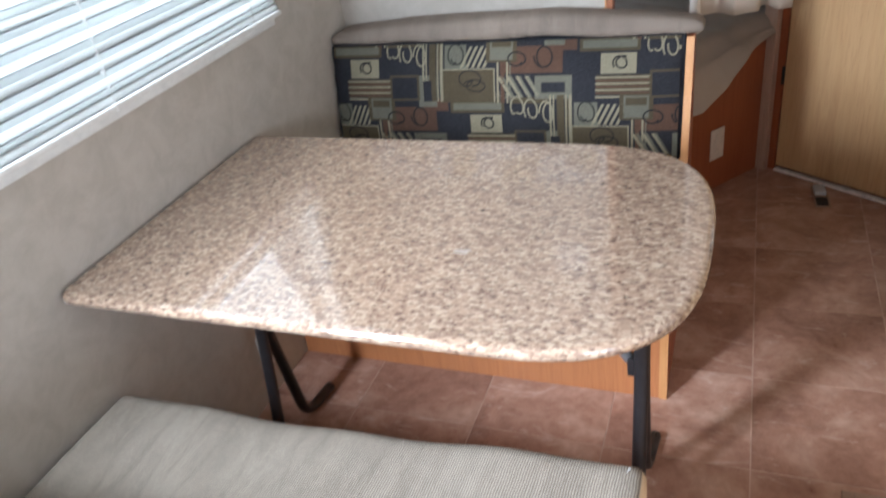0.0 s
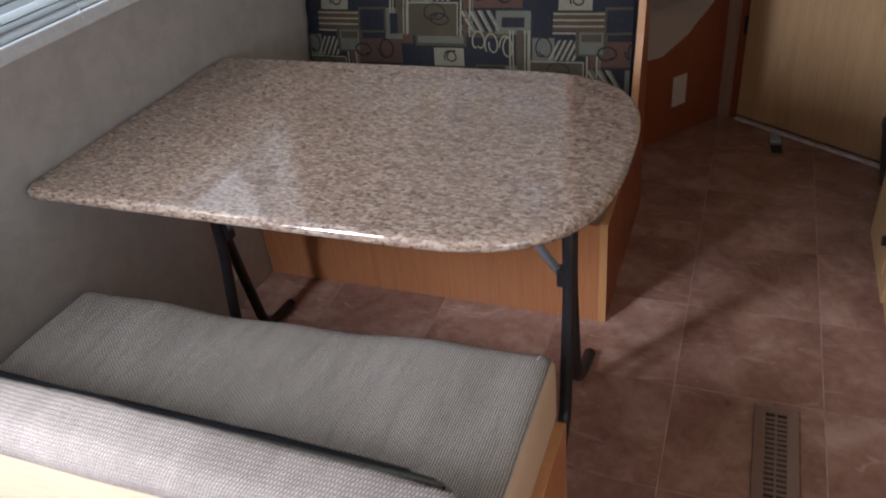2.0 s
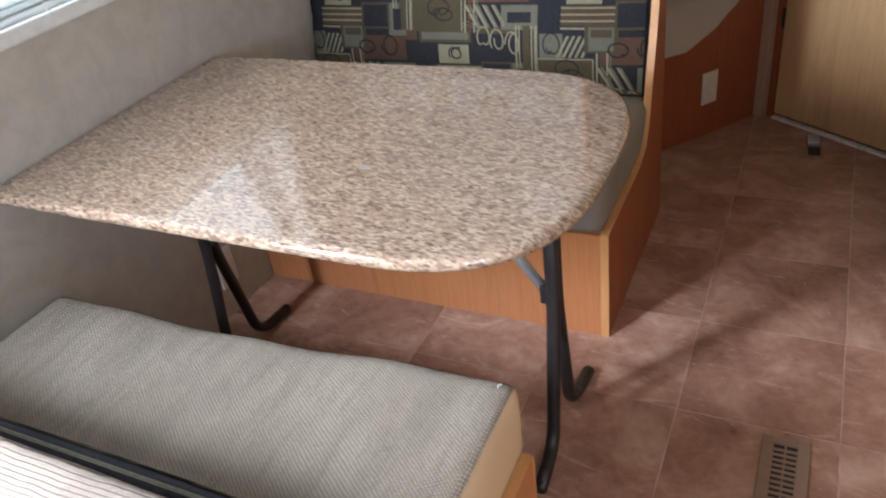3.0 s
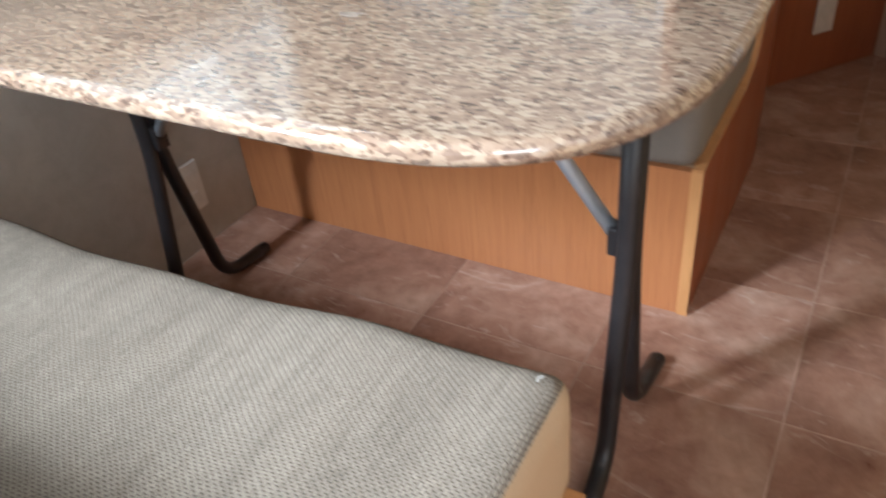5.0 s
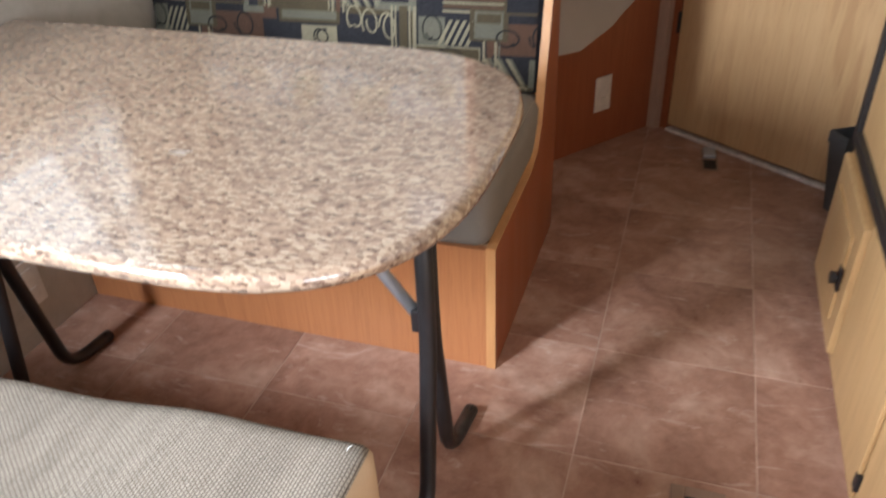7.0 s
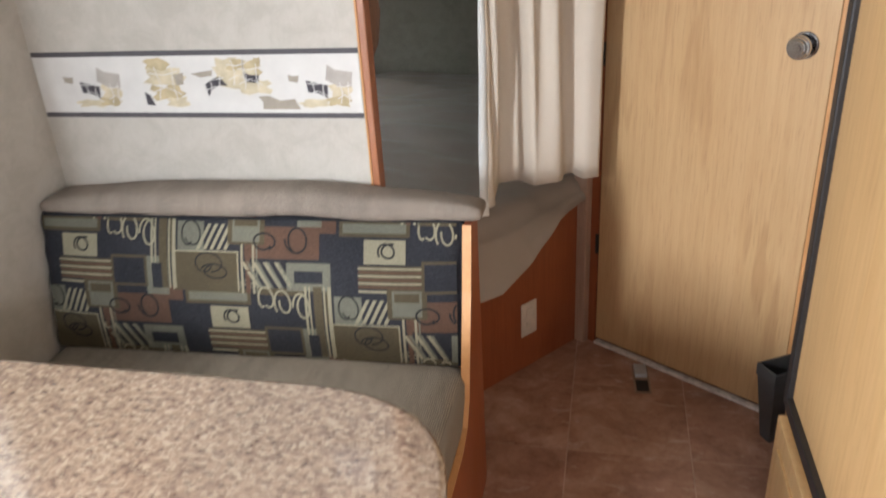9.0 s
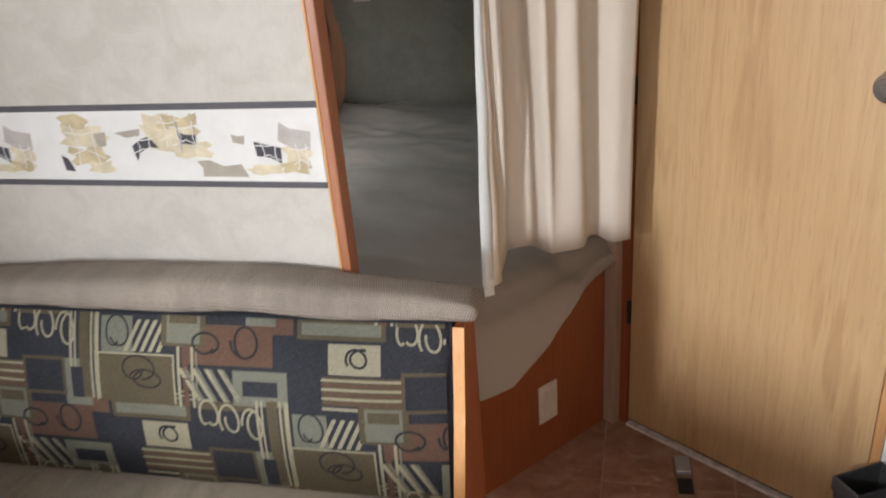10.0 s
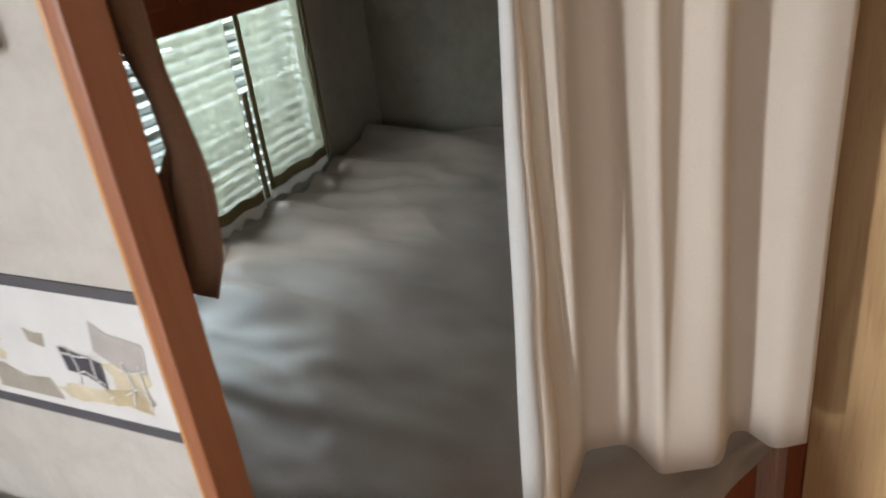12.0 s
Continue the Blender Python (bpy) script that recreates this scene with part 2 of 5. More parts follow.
def tapestry_cloth(name, light, dark):
    """Flat-woven print: horizontal rep, speckled yarn, faded patches."""
    n = Nodes(name, 0.92, spec=0.12)
    rib = n.node("TexWave", Vector=n.scaled((0, 0, 1)), Scale=105.0, Distortion=1.2, Detail=1.0)
    rib.bands_direction = "Z"
    yarn = n.noise(1.0, 3, 0.7, n.scaled((210, 210, 420)))
    fade = n.noise(7.0, 4, 0.6)
    colour = n.ramp(yarn, [(0.30, dark), (0.68, light)])
    colour = n.mix(0.6, colour, n.ramp(fade, [(0.32, (0.72, 0.72, 0.70)), (0.68, (1.1, 1.08, 1.02))]), "MULTIPLY")
    colour = n.mix(0.55, colour, n.ramp(rib.outputs["Fac"], [(0.1, (0.62, 0.62, 0.64)), (0.6, (1, 1, 1))]), "MULTIPLY")
    return n.done(colour, n.math("ADD", rib.outputs["Fac"], yarn), 0.35, 0.0008)


M_NAVY = tapestry_cloth("navy_tapestry", (0.040, 0.041, 0.050), (0.016, 0.017, 0.022))
M_CREAM = tapestry_cloth("print_cream", (0.31, 0.285, 0.205), (0.20, 0.185, 0.135))
M_GREY = tapestry_cloth("print_grey", (0.165, 0.165, 0.132), (0.105, 0.107, 0.088))
M_RUST = tapestry_cloth("print_rust", (0.120, 0.070, 0.050), (0.075, 0.045, 0.033))
M_OLIVE = tapestry_cloth("print_olive", (0.098, 0.080, 0.050), (0.062, 0.051, 0.034))
M_BLACKP = tapestry_cloth("print_black", (0.03, 0.03, 0.032), (0.018, 0.018, 0.02))
M_CURTAIN = cloth("curtain_cream", (0.68, 0.605, 0.515), (0.59, 0.515, 0.425), through=0.03)
# Brown puts the shade behind the jamb into the curtain end's colour.
M_CURTAIN_SHADED = cloth("curtain_shaded", (0.19, 0.112, 0.074), (0.14, 0.08, 0.052))
M_GREEN = cloth("window_curtain", (0.64, 0.65, 0.52), (0.55, 0.57, 0.44), through=0.18, sheer=0.52)
M_HEM = cloth("curtain_hem", (0.30, 0.26, 0.15), (0.22, 0.19, 0.10), through=0.12)
M_LACE = cloth("lace_hem", (0.82, 0.82, 0.80), (0.74, 0.74, 0.72), through=0.3)
M_BED = cloth("taupe_bedspread", (0.35, 0.295, 0.253), (0.285, 0.238, 0.203), 0.42, spec=0.4)
M_TABLE = laminate()
M_SCUFF = plain("whitish_scuff", (0.34, 0.28, 0.235), 0.35, 0, 0.4, 180)
M_TILE = slate()
M_GROUT = plain("grout", (0.46, 0.32, 0.25), 0.8, 0, 0.3, 14)
M_BLACK = plain("black_steel", (0.017, 0.015, 0.016), 0.42, 0.0, 0.2)
M_TRIM = plain("black_trim", (0.016, 0.015, 0.016), 0.45, 0.0, 0.2)
M_FLAP = plain("charcoal_plastic", (0.05, 0.048, 0.048), 0.6)
M_STEEL = plain("zinc_steel", (0.55, 0.60, 0.66), 0.35, 0.55)
M_CHROME = plain("chrome", (0.60, 0.60, 0.62), 0.12, 1.0)
M_WHITE = plain("white_plastic", (0.74, 0.73, 0.70), 0.45)
M_ALMOND = plain("almond_plastic", (0.62, 0.54, 0.46), 0.5)
M_SLAT = cloth("blind_slat", (0.88, 0.90, 0.90), (0.85, 0.87, 0.87), 0.5, through=0.75)
M_FRAME = plain("window_frame_white", (0.72, 0.73, 0.72), 0.5)
M_SILL = plain("chalky_white_strip", (0.76, 0.70, 0.64), 0.85, 0, 0.25, 60, 0.3)
M_PAPER = plain("paper_white", (0.72, 0.74, 0.76), 0.7)
M_INK = plain("ink_grey", (0.22, 0.23, 0.25), 0.8)
M_BAND = plain("border_paper", (0.62, 0.605, 0.585), 0.7, 0, 0.05, 18)
M_BANDLINE = plain("border_line", (0.075, 0.07, 0.078), 0.7)
M_TAN = plain("border_tan", (0.44, 0.36, 0.22), 0.8, 0, 0.25, 30)
M_TAN2 = plain("border_sand", (0.55, 0.48, 0.34), 0.8, 0, 0.2, 30)
M_BTAUPE = plain("border_taupe", (0.33, 0.29, 0.24), 0.8, 0, 0.12, 30)
M_BGREY = plain("border_grey", (0.40, 0.365, 0.335), 0.8, 0, 0.1, 30)
M_BDARK = plain("border_dark", (0.055, 0.05, 0.06), 0.8, 0, 0.15, 30)
M_VENT = plain("vent_brown", (0.24, 0.160, 0.118), 0.45)
M_GRASS = plain("grass", (0.07, 0.10, 0.035), 0.9, 0, 0.4, 3)
M_RUBBER = plain("dark_void", (0.02, 0.018, 0.017), 0.8)


def glass():
    n = Nodes("window_glass", 0.02)
    n.b.inputs["Transmission Weight"].default_value = 1.0
    n.b.inputs["IOR"].default_value = 1.1
    return n.done((0.95, 0.98, 0.97))


M_GLASS = glass()


# ---------------------------------------------------------------- builders
def mesh_of(bm, name, mat, smooth=False):
    bmesh.ops.recalc_face_normals(bm, faces=bm.faces)
    me = bpy.data.meshes.new(name)
    bm.to_mesh(me)
    bm.free()
    me.materials.append(mat)
    if smooth:
        for p in me.polygons:
            p.use_smooth = True
    return me


def put(name, bm, mat, parent=None, smooth=False):
    ob = new(name, mesh_of(bm, name, mat, smooth))
    if parent is not None:
        ob.parent = parent
    return ob


def add_box(bm, x0, x1, y0, y1, z0, z1, bevel=0.0, m=None):
    made = bmesh.ops.create_cube(bm, size=1)["verts"]
    for v in made:
        v.co = Vector((x0 + (v.co.x + 0.5) * (x1 - x0), y0 + (v.co.y + 0.5) * (y1 - y0), z0 + (v.co.z + 0.5) * (z1 - z0)))
    if bevel:
        edges = {e for v in made for e in v.link_edges}
        made = bmesh.ops.bevel(bm, geom=list(edges), offset=bevel, segments=2, affect="EDGES", profile=0.6)["verts"]
    if m is not None:
        bmesh.ops.transform(bm, matrix=m, verts=list({v for v in made}))
    return made


def box(name, x0, x1, y0, y1, z0, z1, mat, bevel=0.003, parent=None, m=None):
    bm = bmesh.new()
    add_box(bm, x0, x1, y0, y1, z0, z1, bevel)
    if m is not None:
        bmesh.ops.transform(bm, matrix=m, verts=bm.verts[:])
    return put(name, bm, mat, parent)


def prism(name, outline, lift, mat, parent=None, bevel=0.0, m=None):
    """A flat outline of 3D points pushed along lift."""
    bm = bmesh.new()
    face = bm.faces.new([bm.verts.new(p) for p in outline])
    out = bmesh.ops.extrude_face_region(bm, geom=[face])["geom"]
    for v in out:
        if isinstance(v, bmesh.types.BMVert):
            v.co += Vector(lift)
    if bevel:
        bmesh.ops.bevel(bm, geom=bm.edges[:], offset=bevel, segments=2, affect="EDGES")
    if m is not None:
        bmesh.ops.transform(bm, matrix=m, verts=bm.verts[:])
    return put(name, bm, mat, parent)


def add_tube(bm, points, radius, sides=8, flat=1.0):
    """A round tube along points."""
    points = [Vector(p) for p in points]
    rings, side = [], None
    for i, p in enumerate(points):
        way = (points[min(i + 1, len(points) - 1)] - points[max(i - 1, 0)]).normalized()
        if side is None:
            side = way.orthogonal().normalized() if abs(way.x) > 0.5 else Vector((1, 0, 0))
        side = (side - way * side.dot(way)).normalized()
        up = way.cross(side)
        rings.append([bm.verts.new(p + radius * (flat * math.cos(a) * side + math.sin(a) * up)) for a in (2 * math.pi * k / sides for k in range(sides))])
    for r, s in zip(rings, rings[1:]):
        for k in range(sides):
            bm.faces.new((r[k], r[(k + 1) % sides], s[(k + 1) % sides], s[k]))
    bm.faces.new(rings[0]), bm.faces.new(rings[-1])


def tube(name, points, radius, mat, parent=None, sides=10, flat=1.0):
    bm = bmesh.new()
    add_tube(bm, points, radius, sides, flat)
    return put(name, bm, mat, parent, True)


def arc(points, n=5):
    """Rounds the corners of a run of points."""
    out = [Vector(points[0])]
    for a, b, c in zip(points, points[1:], points[2:]):
        a, b, c = Vector(a), Vector(b), Vector(c)
        p, q = b + (a - b).normalized() * min(0.06, (a - b).length / 2), b + (c - b).normalized() * min(0.06, (c - b).length / 2)
        for k in range(n + 1):
            f = k / n
            out.append((1 - f) ** 2 * p + 2 * f * (1 - f) * b + f * f * q)
    return out + [Vector(points[-1])]


def cushion(name, x0, x1, y0, y1, z0, z1, r, mat, parent=None, crown=0.012, wob=0.004, nx=36, ny=16, nz=6, m=None, boxing=None):
    """A stuffed block: rounded edges, crowned top, uneven faces."""
    bm = bmesh.new()
    c = Vector(((x0 + x1) / 2, (y0 + y1) / 2, (z0 + z1) / 2))
    h = Vector(((x1 - x0) / 2, (y1 - y0) / 2, (z1 - z0) / 2))
    seen = {}

    def vert(u, v, w):
        key = (round(u, 5), round(v, 5), round(w, 5))
        if key not in seen:
            p = Vector((u * h.x, v * h.y, w * h.z))
            inner = Vector([max(-(k - r), min(k - r, q)) for q, k in zip(p, h)])
            d = p - inner
            if d.length > 1e-9:
                p = inner + d.normalized() * min(r, d.length) if d.length > r else p
            p.z += crown * (1 - u ** 4) * (1 - v ** 4) * (1 if w > 0 else 0.0)
            q = c + p
            q += Vector((0.3, 0.6, 1.0)) * wob * noise.noise(q * 5.0)
            seen[key] = bm.verts.new(q)
        return seen[key]

    def side(n, k, place):
        g = [[place(-1 + 2 * i / n, -1 + 2 * j / k) for j in range(k + 1)] for i in range(n + 1)]
        for i in range(n):
            for j in range(k):
                bm.faces.new((vert(*g[i][j]), vert(*g[i + 1][j]), vert(*g[i + 1][j + 1]), vert(*g[i][j + 1])))

    for w in (-1, 1):
        side(nx, ny, lambda a, b: (a, b, w))
        side(nx, nz, lambda a, b: (a, w, b))
        side(ny, nz, lambda a, b: (w, a, b))
    if m is not None:
        bmesh.ops.transform(bm, matrix=m, verts=bm.verts[:])
    ob = put(name, bm, mat, parent, True)
    if boxing is not None:
        ob.data.materials.append(boxing)
        for p in ob.data.polygons:
            if p.normal.x > 0.75 or abs(p.normal.y) > 0.8:
                p.material_index = 1
    return ob


def empty(name, place, label, category, group=""):
    ob = new(name)
    ob.location = place
    return tagged(ob, label, category, group)


def into(parent, *parts):
    """Parents parts that were built in world places to a thing at its base."""
    for p in parts:
        p.parent = parent
        p.matrix_parent_inverse = Matrix.Translation(parent.location).inverted()


def thing(name, base, label, category, parts, group=""):
    ob = empty(name, base, label, category, group)
    into(ob, *[p for p in parts if p.parent is None])
    return ob


def wall_with(name, flat, at, thick, along0, along1, z0, z1, holes, mat):
    """A straight wall with openings: flat is the axis it faces; holes are (a0, a1, z0, z1)."""
    bm = bmesh.new()
    cuts = sorted({along0, along1, *[h[0] for h in holes], *[h[1] for h in holes]})
    for a0, a1 in zip(cuts, cuts[1:]):
        mid = (a0 + a1) / 2
        inside = sorted([h for h in holes if h[0] < mid < h[1]], key=lambda h: h[2])
        low = z0
        spans = []
        for h in inside:
            spans.append((low, h[2]))
            low = h[3]
        spans.append((low, z1))
        for s0, s1 in spans:
            if s1 - s0 > 1e-4:
                if flat == "x":
                    add_box(bm, at, at + thick, a0, a1, s0, s1)
                else:
                    add_box(bm, a0, a1, at, at + thick, s0, s1)
    bmesh.ops.remove_doubles(bm, verts=bm.verts[:], dist=1e-5)
    return tagged(put(name, bm, mat), kind="structure")


def turned(p0, p1):
    """A frame with its x axis from p0 to p1 on the floor and its y axis to the left of that."""
    a = math.degrees(math.atan2(p1[1] - p0[1], p1[0] - p0[0]))
    return pose(p0[0], p0[1], 0, 0, 0, a)


# ---------------------------------------------------------------- large structure
H = 2.02
REAR, FRONT, RIGHT = -3.0, 4.13, 2.45
WIN_DIN = (0.40, 1.82, 1.012, 1.74)
WIN_SIDE = (-0.50, -0.12, 1.06, 1.78)
WIN_BED = (2.93, 3.71, 0.77, 1.46)
tagged(wall_with("wall_left", "x", -0.07, 0.07, REAR - 0.07, FRONT + 0.07, 0, H, [WIN_DIN, WIN_SIDE, WIN_BED], M_WALL), "cream textured wallpaper side wall with windows", "wall")
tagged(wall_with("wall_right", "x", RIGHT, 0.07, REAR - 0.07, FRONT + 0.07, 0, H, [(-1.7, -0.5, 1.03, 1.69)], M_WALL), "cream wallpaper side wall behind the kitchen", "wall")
tagged(wall_with("wall_rear", "y", REAR - 0.07, 0.07, 0, RIGHT, 0, H, [(0.8, 2.2, 0.95, 1.75)], M_WALL), "cream wallpaper rear wall with an added window", "wall")
tagged(wall_with("wall_front", "y", FRONT, 0.07, 0, RIGHT, 0, H, [], M_WALL_SHADED), "cream wallpaper wall at the head of the bed, shade painted in", "wall")
tagged(wall_with("wall_partition", "y", 2.27, 0.03, 0.0, 0.868, 0, H, [], M_WALL), "cream wallpaper partition between dinette and bed", "wall")
tagged(box("ceiling", -0.07, RIGHT + 0.07, REAR - 0.07, FRONT + 0.07, H, H + 0.05, M_CEIL, 0), "unseen ceiling panel, darkened to beige to cut bounced light", "ceiling", kind="structure")
tagged(box("ground", -600, 600, -600, 600, -0.75, -0.70, M_GRASS, 0), "grass ground outside", "ground", kind="structure")
floor = tagged(box("floor", -0.07, RIGHT + 0.07, REAR - 0.07, FRONT + 0.07, -0.06, -0.0012, M_GROUT, 0), "brown slate-look tile floor with pale joints", "floor", kind="structure")

# jamb of the bed opening
tagged(box("trim_jamb", 0.866, 0.8835, 2.260, 2.303, 0.0, H, M_JAMB, 0.003), "orange oak jamb at the end of the partition", "trim", kind="structure")
tagged(box("trim_jamb_edge", 0.8605, 0.8655, 2.2605, 2.2695, 0.0, H, M_EDGE, 0.002), "pale oak edge strip on the jamb", "trim", kind="structure")

# bed base panel, post, wall with the door
BED = turned((0.80, 2.347), (1.325, 3.02))
LB = math.hypot(0.525, 0.673)
tagged(box("bed_base_panel", 0, LB, 0.0, 0.02, 0, 0.56, M_RED, 0.001, m=BED), "red-brown wood panel closing the bed base", "panel", kind="structure")
DOORF = turned((1.40, 3.01), (1.95, 2.645))
DW = math.hypot(0.55, 0.365)
tagged(box("trim_post", -0.086, -0.032, -0.032, 0.045, 0, H, M_POST, 0.003, m=DOORF), "taupe-brown door post beside the bed", "trim", kind="structure")
# Dark strip paints the shade on the door's hinge edge; no separate part.
tagged(box("trim_post_shade", -0.032, -0.004, -0.004, 0.045, 0, H, M_RED, 0.002, m=DOORF), "dark red strip painting the shade beside the post", "trim", kind="structure")
tagged(box("wall_bath_low", -0.004, DW + 0.01, 0.050, 0.08, 0, H, M_RED, 0, m=DOORF), "backing behind the closed wooden door", "wall", kind="structure")
tagged(box("trim_white", DW + 0.030, DW + 0.075, -0.006, 0.08, 0, H, M_FRAME, 0.004, m=DOORF), "white casing beside the wooden door", "trim", kind="structure")
tagged(box("trim_oak", DW + 0.008, DW + 0.030, -0.010, 0.08, 0, H, M_EDGE, 0.003, m=DOORF), "oak strip at the door's lock side", "trim", kind="structure")
tagged(box("wall_bath_side", DW + 0.075, DW + 0.62, 0.0, 0.05, 0, H, M_WALL, 0, m=DOORF), "cream wall beside the wooden door", "wall", kind="structure")
tagged(box("wall_bath_back", -0.09, -0.05, 0.045, 1.3, 0, H, M_WALL_SHADED, 0, m=DOORF), "wall between bed and washroom", "wall", kind="structure")


# ---------------------------------------------------------------- windows
def window(name, y0, y1, z0, z1, label, w=0.032):
    """Fills an opening of the left wall: white frame inside, glass outside."""
    root = tagged(new(name), label, "window", kind="structure")
    bm = bmesh.new()
    d = 0.012
    add_box(bm, -0.05, d, y0 - w, y1 + w, z0 - w, z0 + 0.004, 0.004)
    add_box(bm, -0.05, d, y0 - w, y1 + w, z1 - 0.004, z1 + w, 0.004)
    add_box(bm, -0.05, d, y0 - w, y0 + 0.004, z0 + 0.004, z1 - 0.004, 0.003)
    add_box(bm, -0.05, d, y1 - 0.004, y1 + w, z0 + 0.004, z1 - 0.004, 0.003)
    put("frame", bm, M_FRAME, root)
    pane = box("pane", -0.060, -0.055, y0, y1, z0, z1, M_GLASS, 0, root)
    pane.visible_shadow = False
    return root


def blind(name, y0, y1, z0, z1, pitch, tilt, out, label, mat):
    root = empty(name, (out, y0, z1), label, "window blind")
    parts = [box("head_rail", -0.02, 0.022, y0, y1, z1 - 0.03, z1, M_FRAME, 0.003), box("bottom_rail", -0.008, 0.014, y0, y1, z0, z0 + 0.012, M_FRAME, 0.003)]
    bm = bmesh.new()
    n, wide = 5, pitch * 1.12
    rows = []
    for k in range(n + 1):
        f = k / n - 0.5
        rows.append([bm.verts.new((f * wide, y, 0.003 * (1 - 4 * f * f))) for y in (y0 + 0.004, y1 - 0.004)])
    for a, b in zip(rows, rows[1:]):
        bm.faces.new((a[0], a[1], b[1], b[0]))
    bmesh.ops.solidify(bm, geom=bm.faces[:], thickness=0.0008)
    slat = mesh_of(bm, "slat", mat, True)
    z = z0 + 0.012 + pitch * 0.6
    while z < z1 - 0.035:
        ob = new("slat", slat)
        ob.matrix_world = pose(0.002, 0, z, 0, tilt + random.uniform(-0.8, 0.8), random.uniform(-0.06, 0.06))
        parts.append(ob)
        z += pitch
    for f in (0.12, 0.53, 0.9):
        y = y0 + f * (y1 - y0)
        bm = bmesh.new()
        add_tube(bm, [(0.022, y, z0), (0.022, y, z1 - 0.02)], 0.0012, 5)
        zz = z0 + 0.012 + pitch * 0.6
        while zz < z1 - 0.035:
            add_box(bm, 0.012, 0.024, y - 0.0022, y + 0.0022, zz - pitch * 0.42, zz - pitch * 0.36)
            zz += pitch
        parts.append(tagged(put("cord", bm, M_FRAME), kind="stuff"))
    for p in parts:
        p.location.x += out
    into(root, *parts)
    return root


window("window_1", *WIN_DIN, "white-framed window beside the dinette table", 0.032)
window("window_2", *WIN_SIDE, "narrow white-framed bare window behind the dinette")
window("window_3", *WIN_BED, "small white-framed window beside the bed")
blind("window_blind", 0.37, 1.845, 1.010, 1.79, 0.034, 66, 0.030, "white slatted blind, nearly closed, over the dinette window", M_SLAT)
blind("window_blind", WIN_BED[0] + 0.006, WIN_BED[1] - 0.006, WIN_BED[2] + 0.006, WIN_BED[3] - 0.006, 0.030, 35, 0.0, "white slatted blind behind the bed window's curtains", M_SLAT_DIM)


# Unseen window, added as the opening for the rear fill.
def added_rear_window():
    root = tagged(new("added_window_4"), "unseen white-framed window added in the rear wall", "window", kind="structure")
    bm = bmesh.new()
    for a in ((0.77, 0.80, 0.92, 1.78), (2.20, 2.23, 0.92, 1.78), (0.80, 2.20, 0.92, 0.95), (0.80, 2.20, 1.75, 1.78)):
        add_box(bm, a[0], a[1], REAR - 0.05, REAR + 0.02, a[2], a[3], 0.003)
    put("frame", bm, M_FRAME, root)
    box("pane", 0.8, 2.2, REAR - 0.06, REAR - 0.055, 0.95, 1.75, M_GLASS, 0, root).visible_shadow = False


added_rear_window()


# Unseen window, added to house the fill light from the right.
def added_kitchen_window():
    root = tagged(new("added_window_5"), "unseen white-framed window added in the kitchen side wall", "window", kind="structure")
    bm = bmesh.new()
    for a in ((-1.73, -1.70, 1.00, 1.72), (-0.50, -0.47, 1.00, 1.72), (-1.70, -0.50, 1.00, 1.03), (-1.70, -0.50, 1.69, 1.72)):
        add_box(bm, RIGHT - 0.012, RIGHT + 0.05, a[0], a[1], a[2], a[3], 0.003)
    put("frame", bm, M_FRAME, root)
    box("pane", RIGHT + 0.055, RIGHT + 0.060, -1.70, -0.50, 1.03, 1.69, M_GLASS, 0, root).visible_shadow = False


added_kitchen_window()


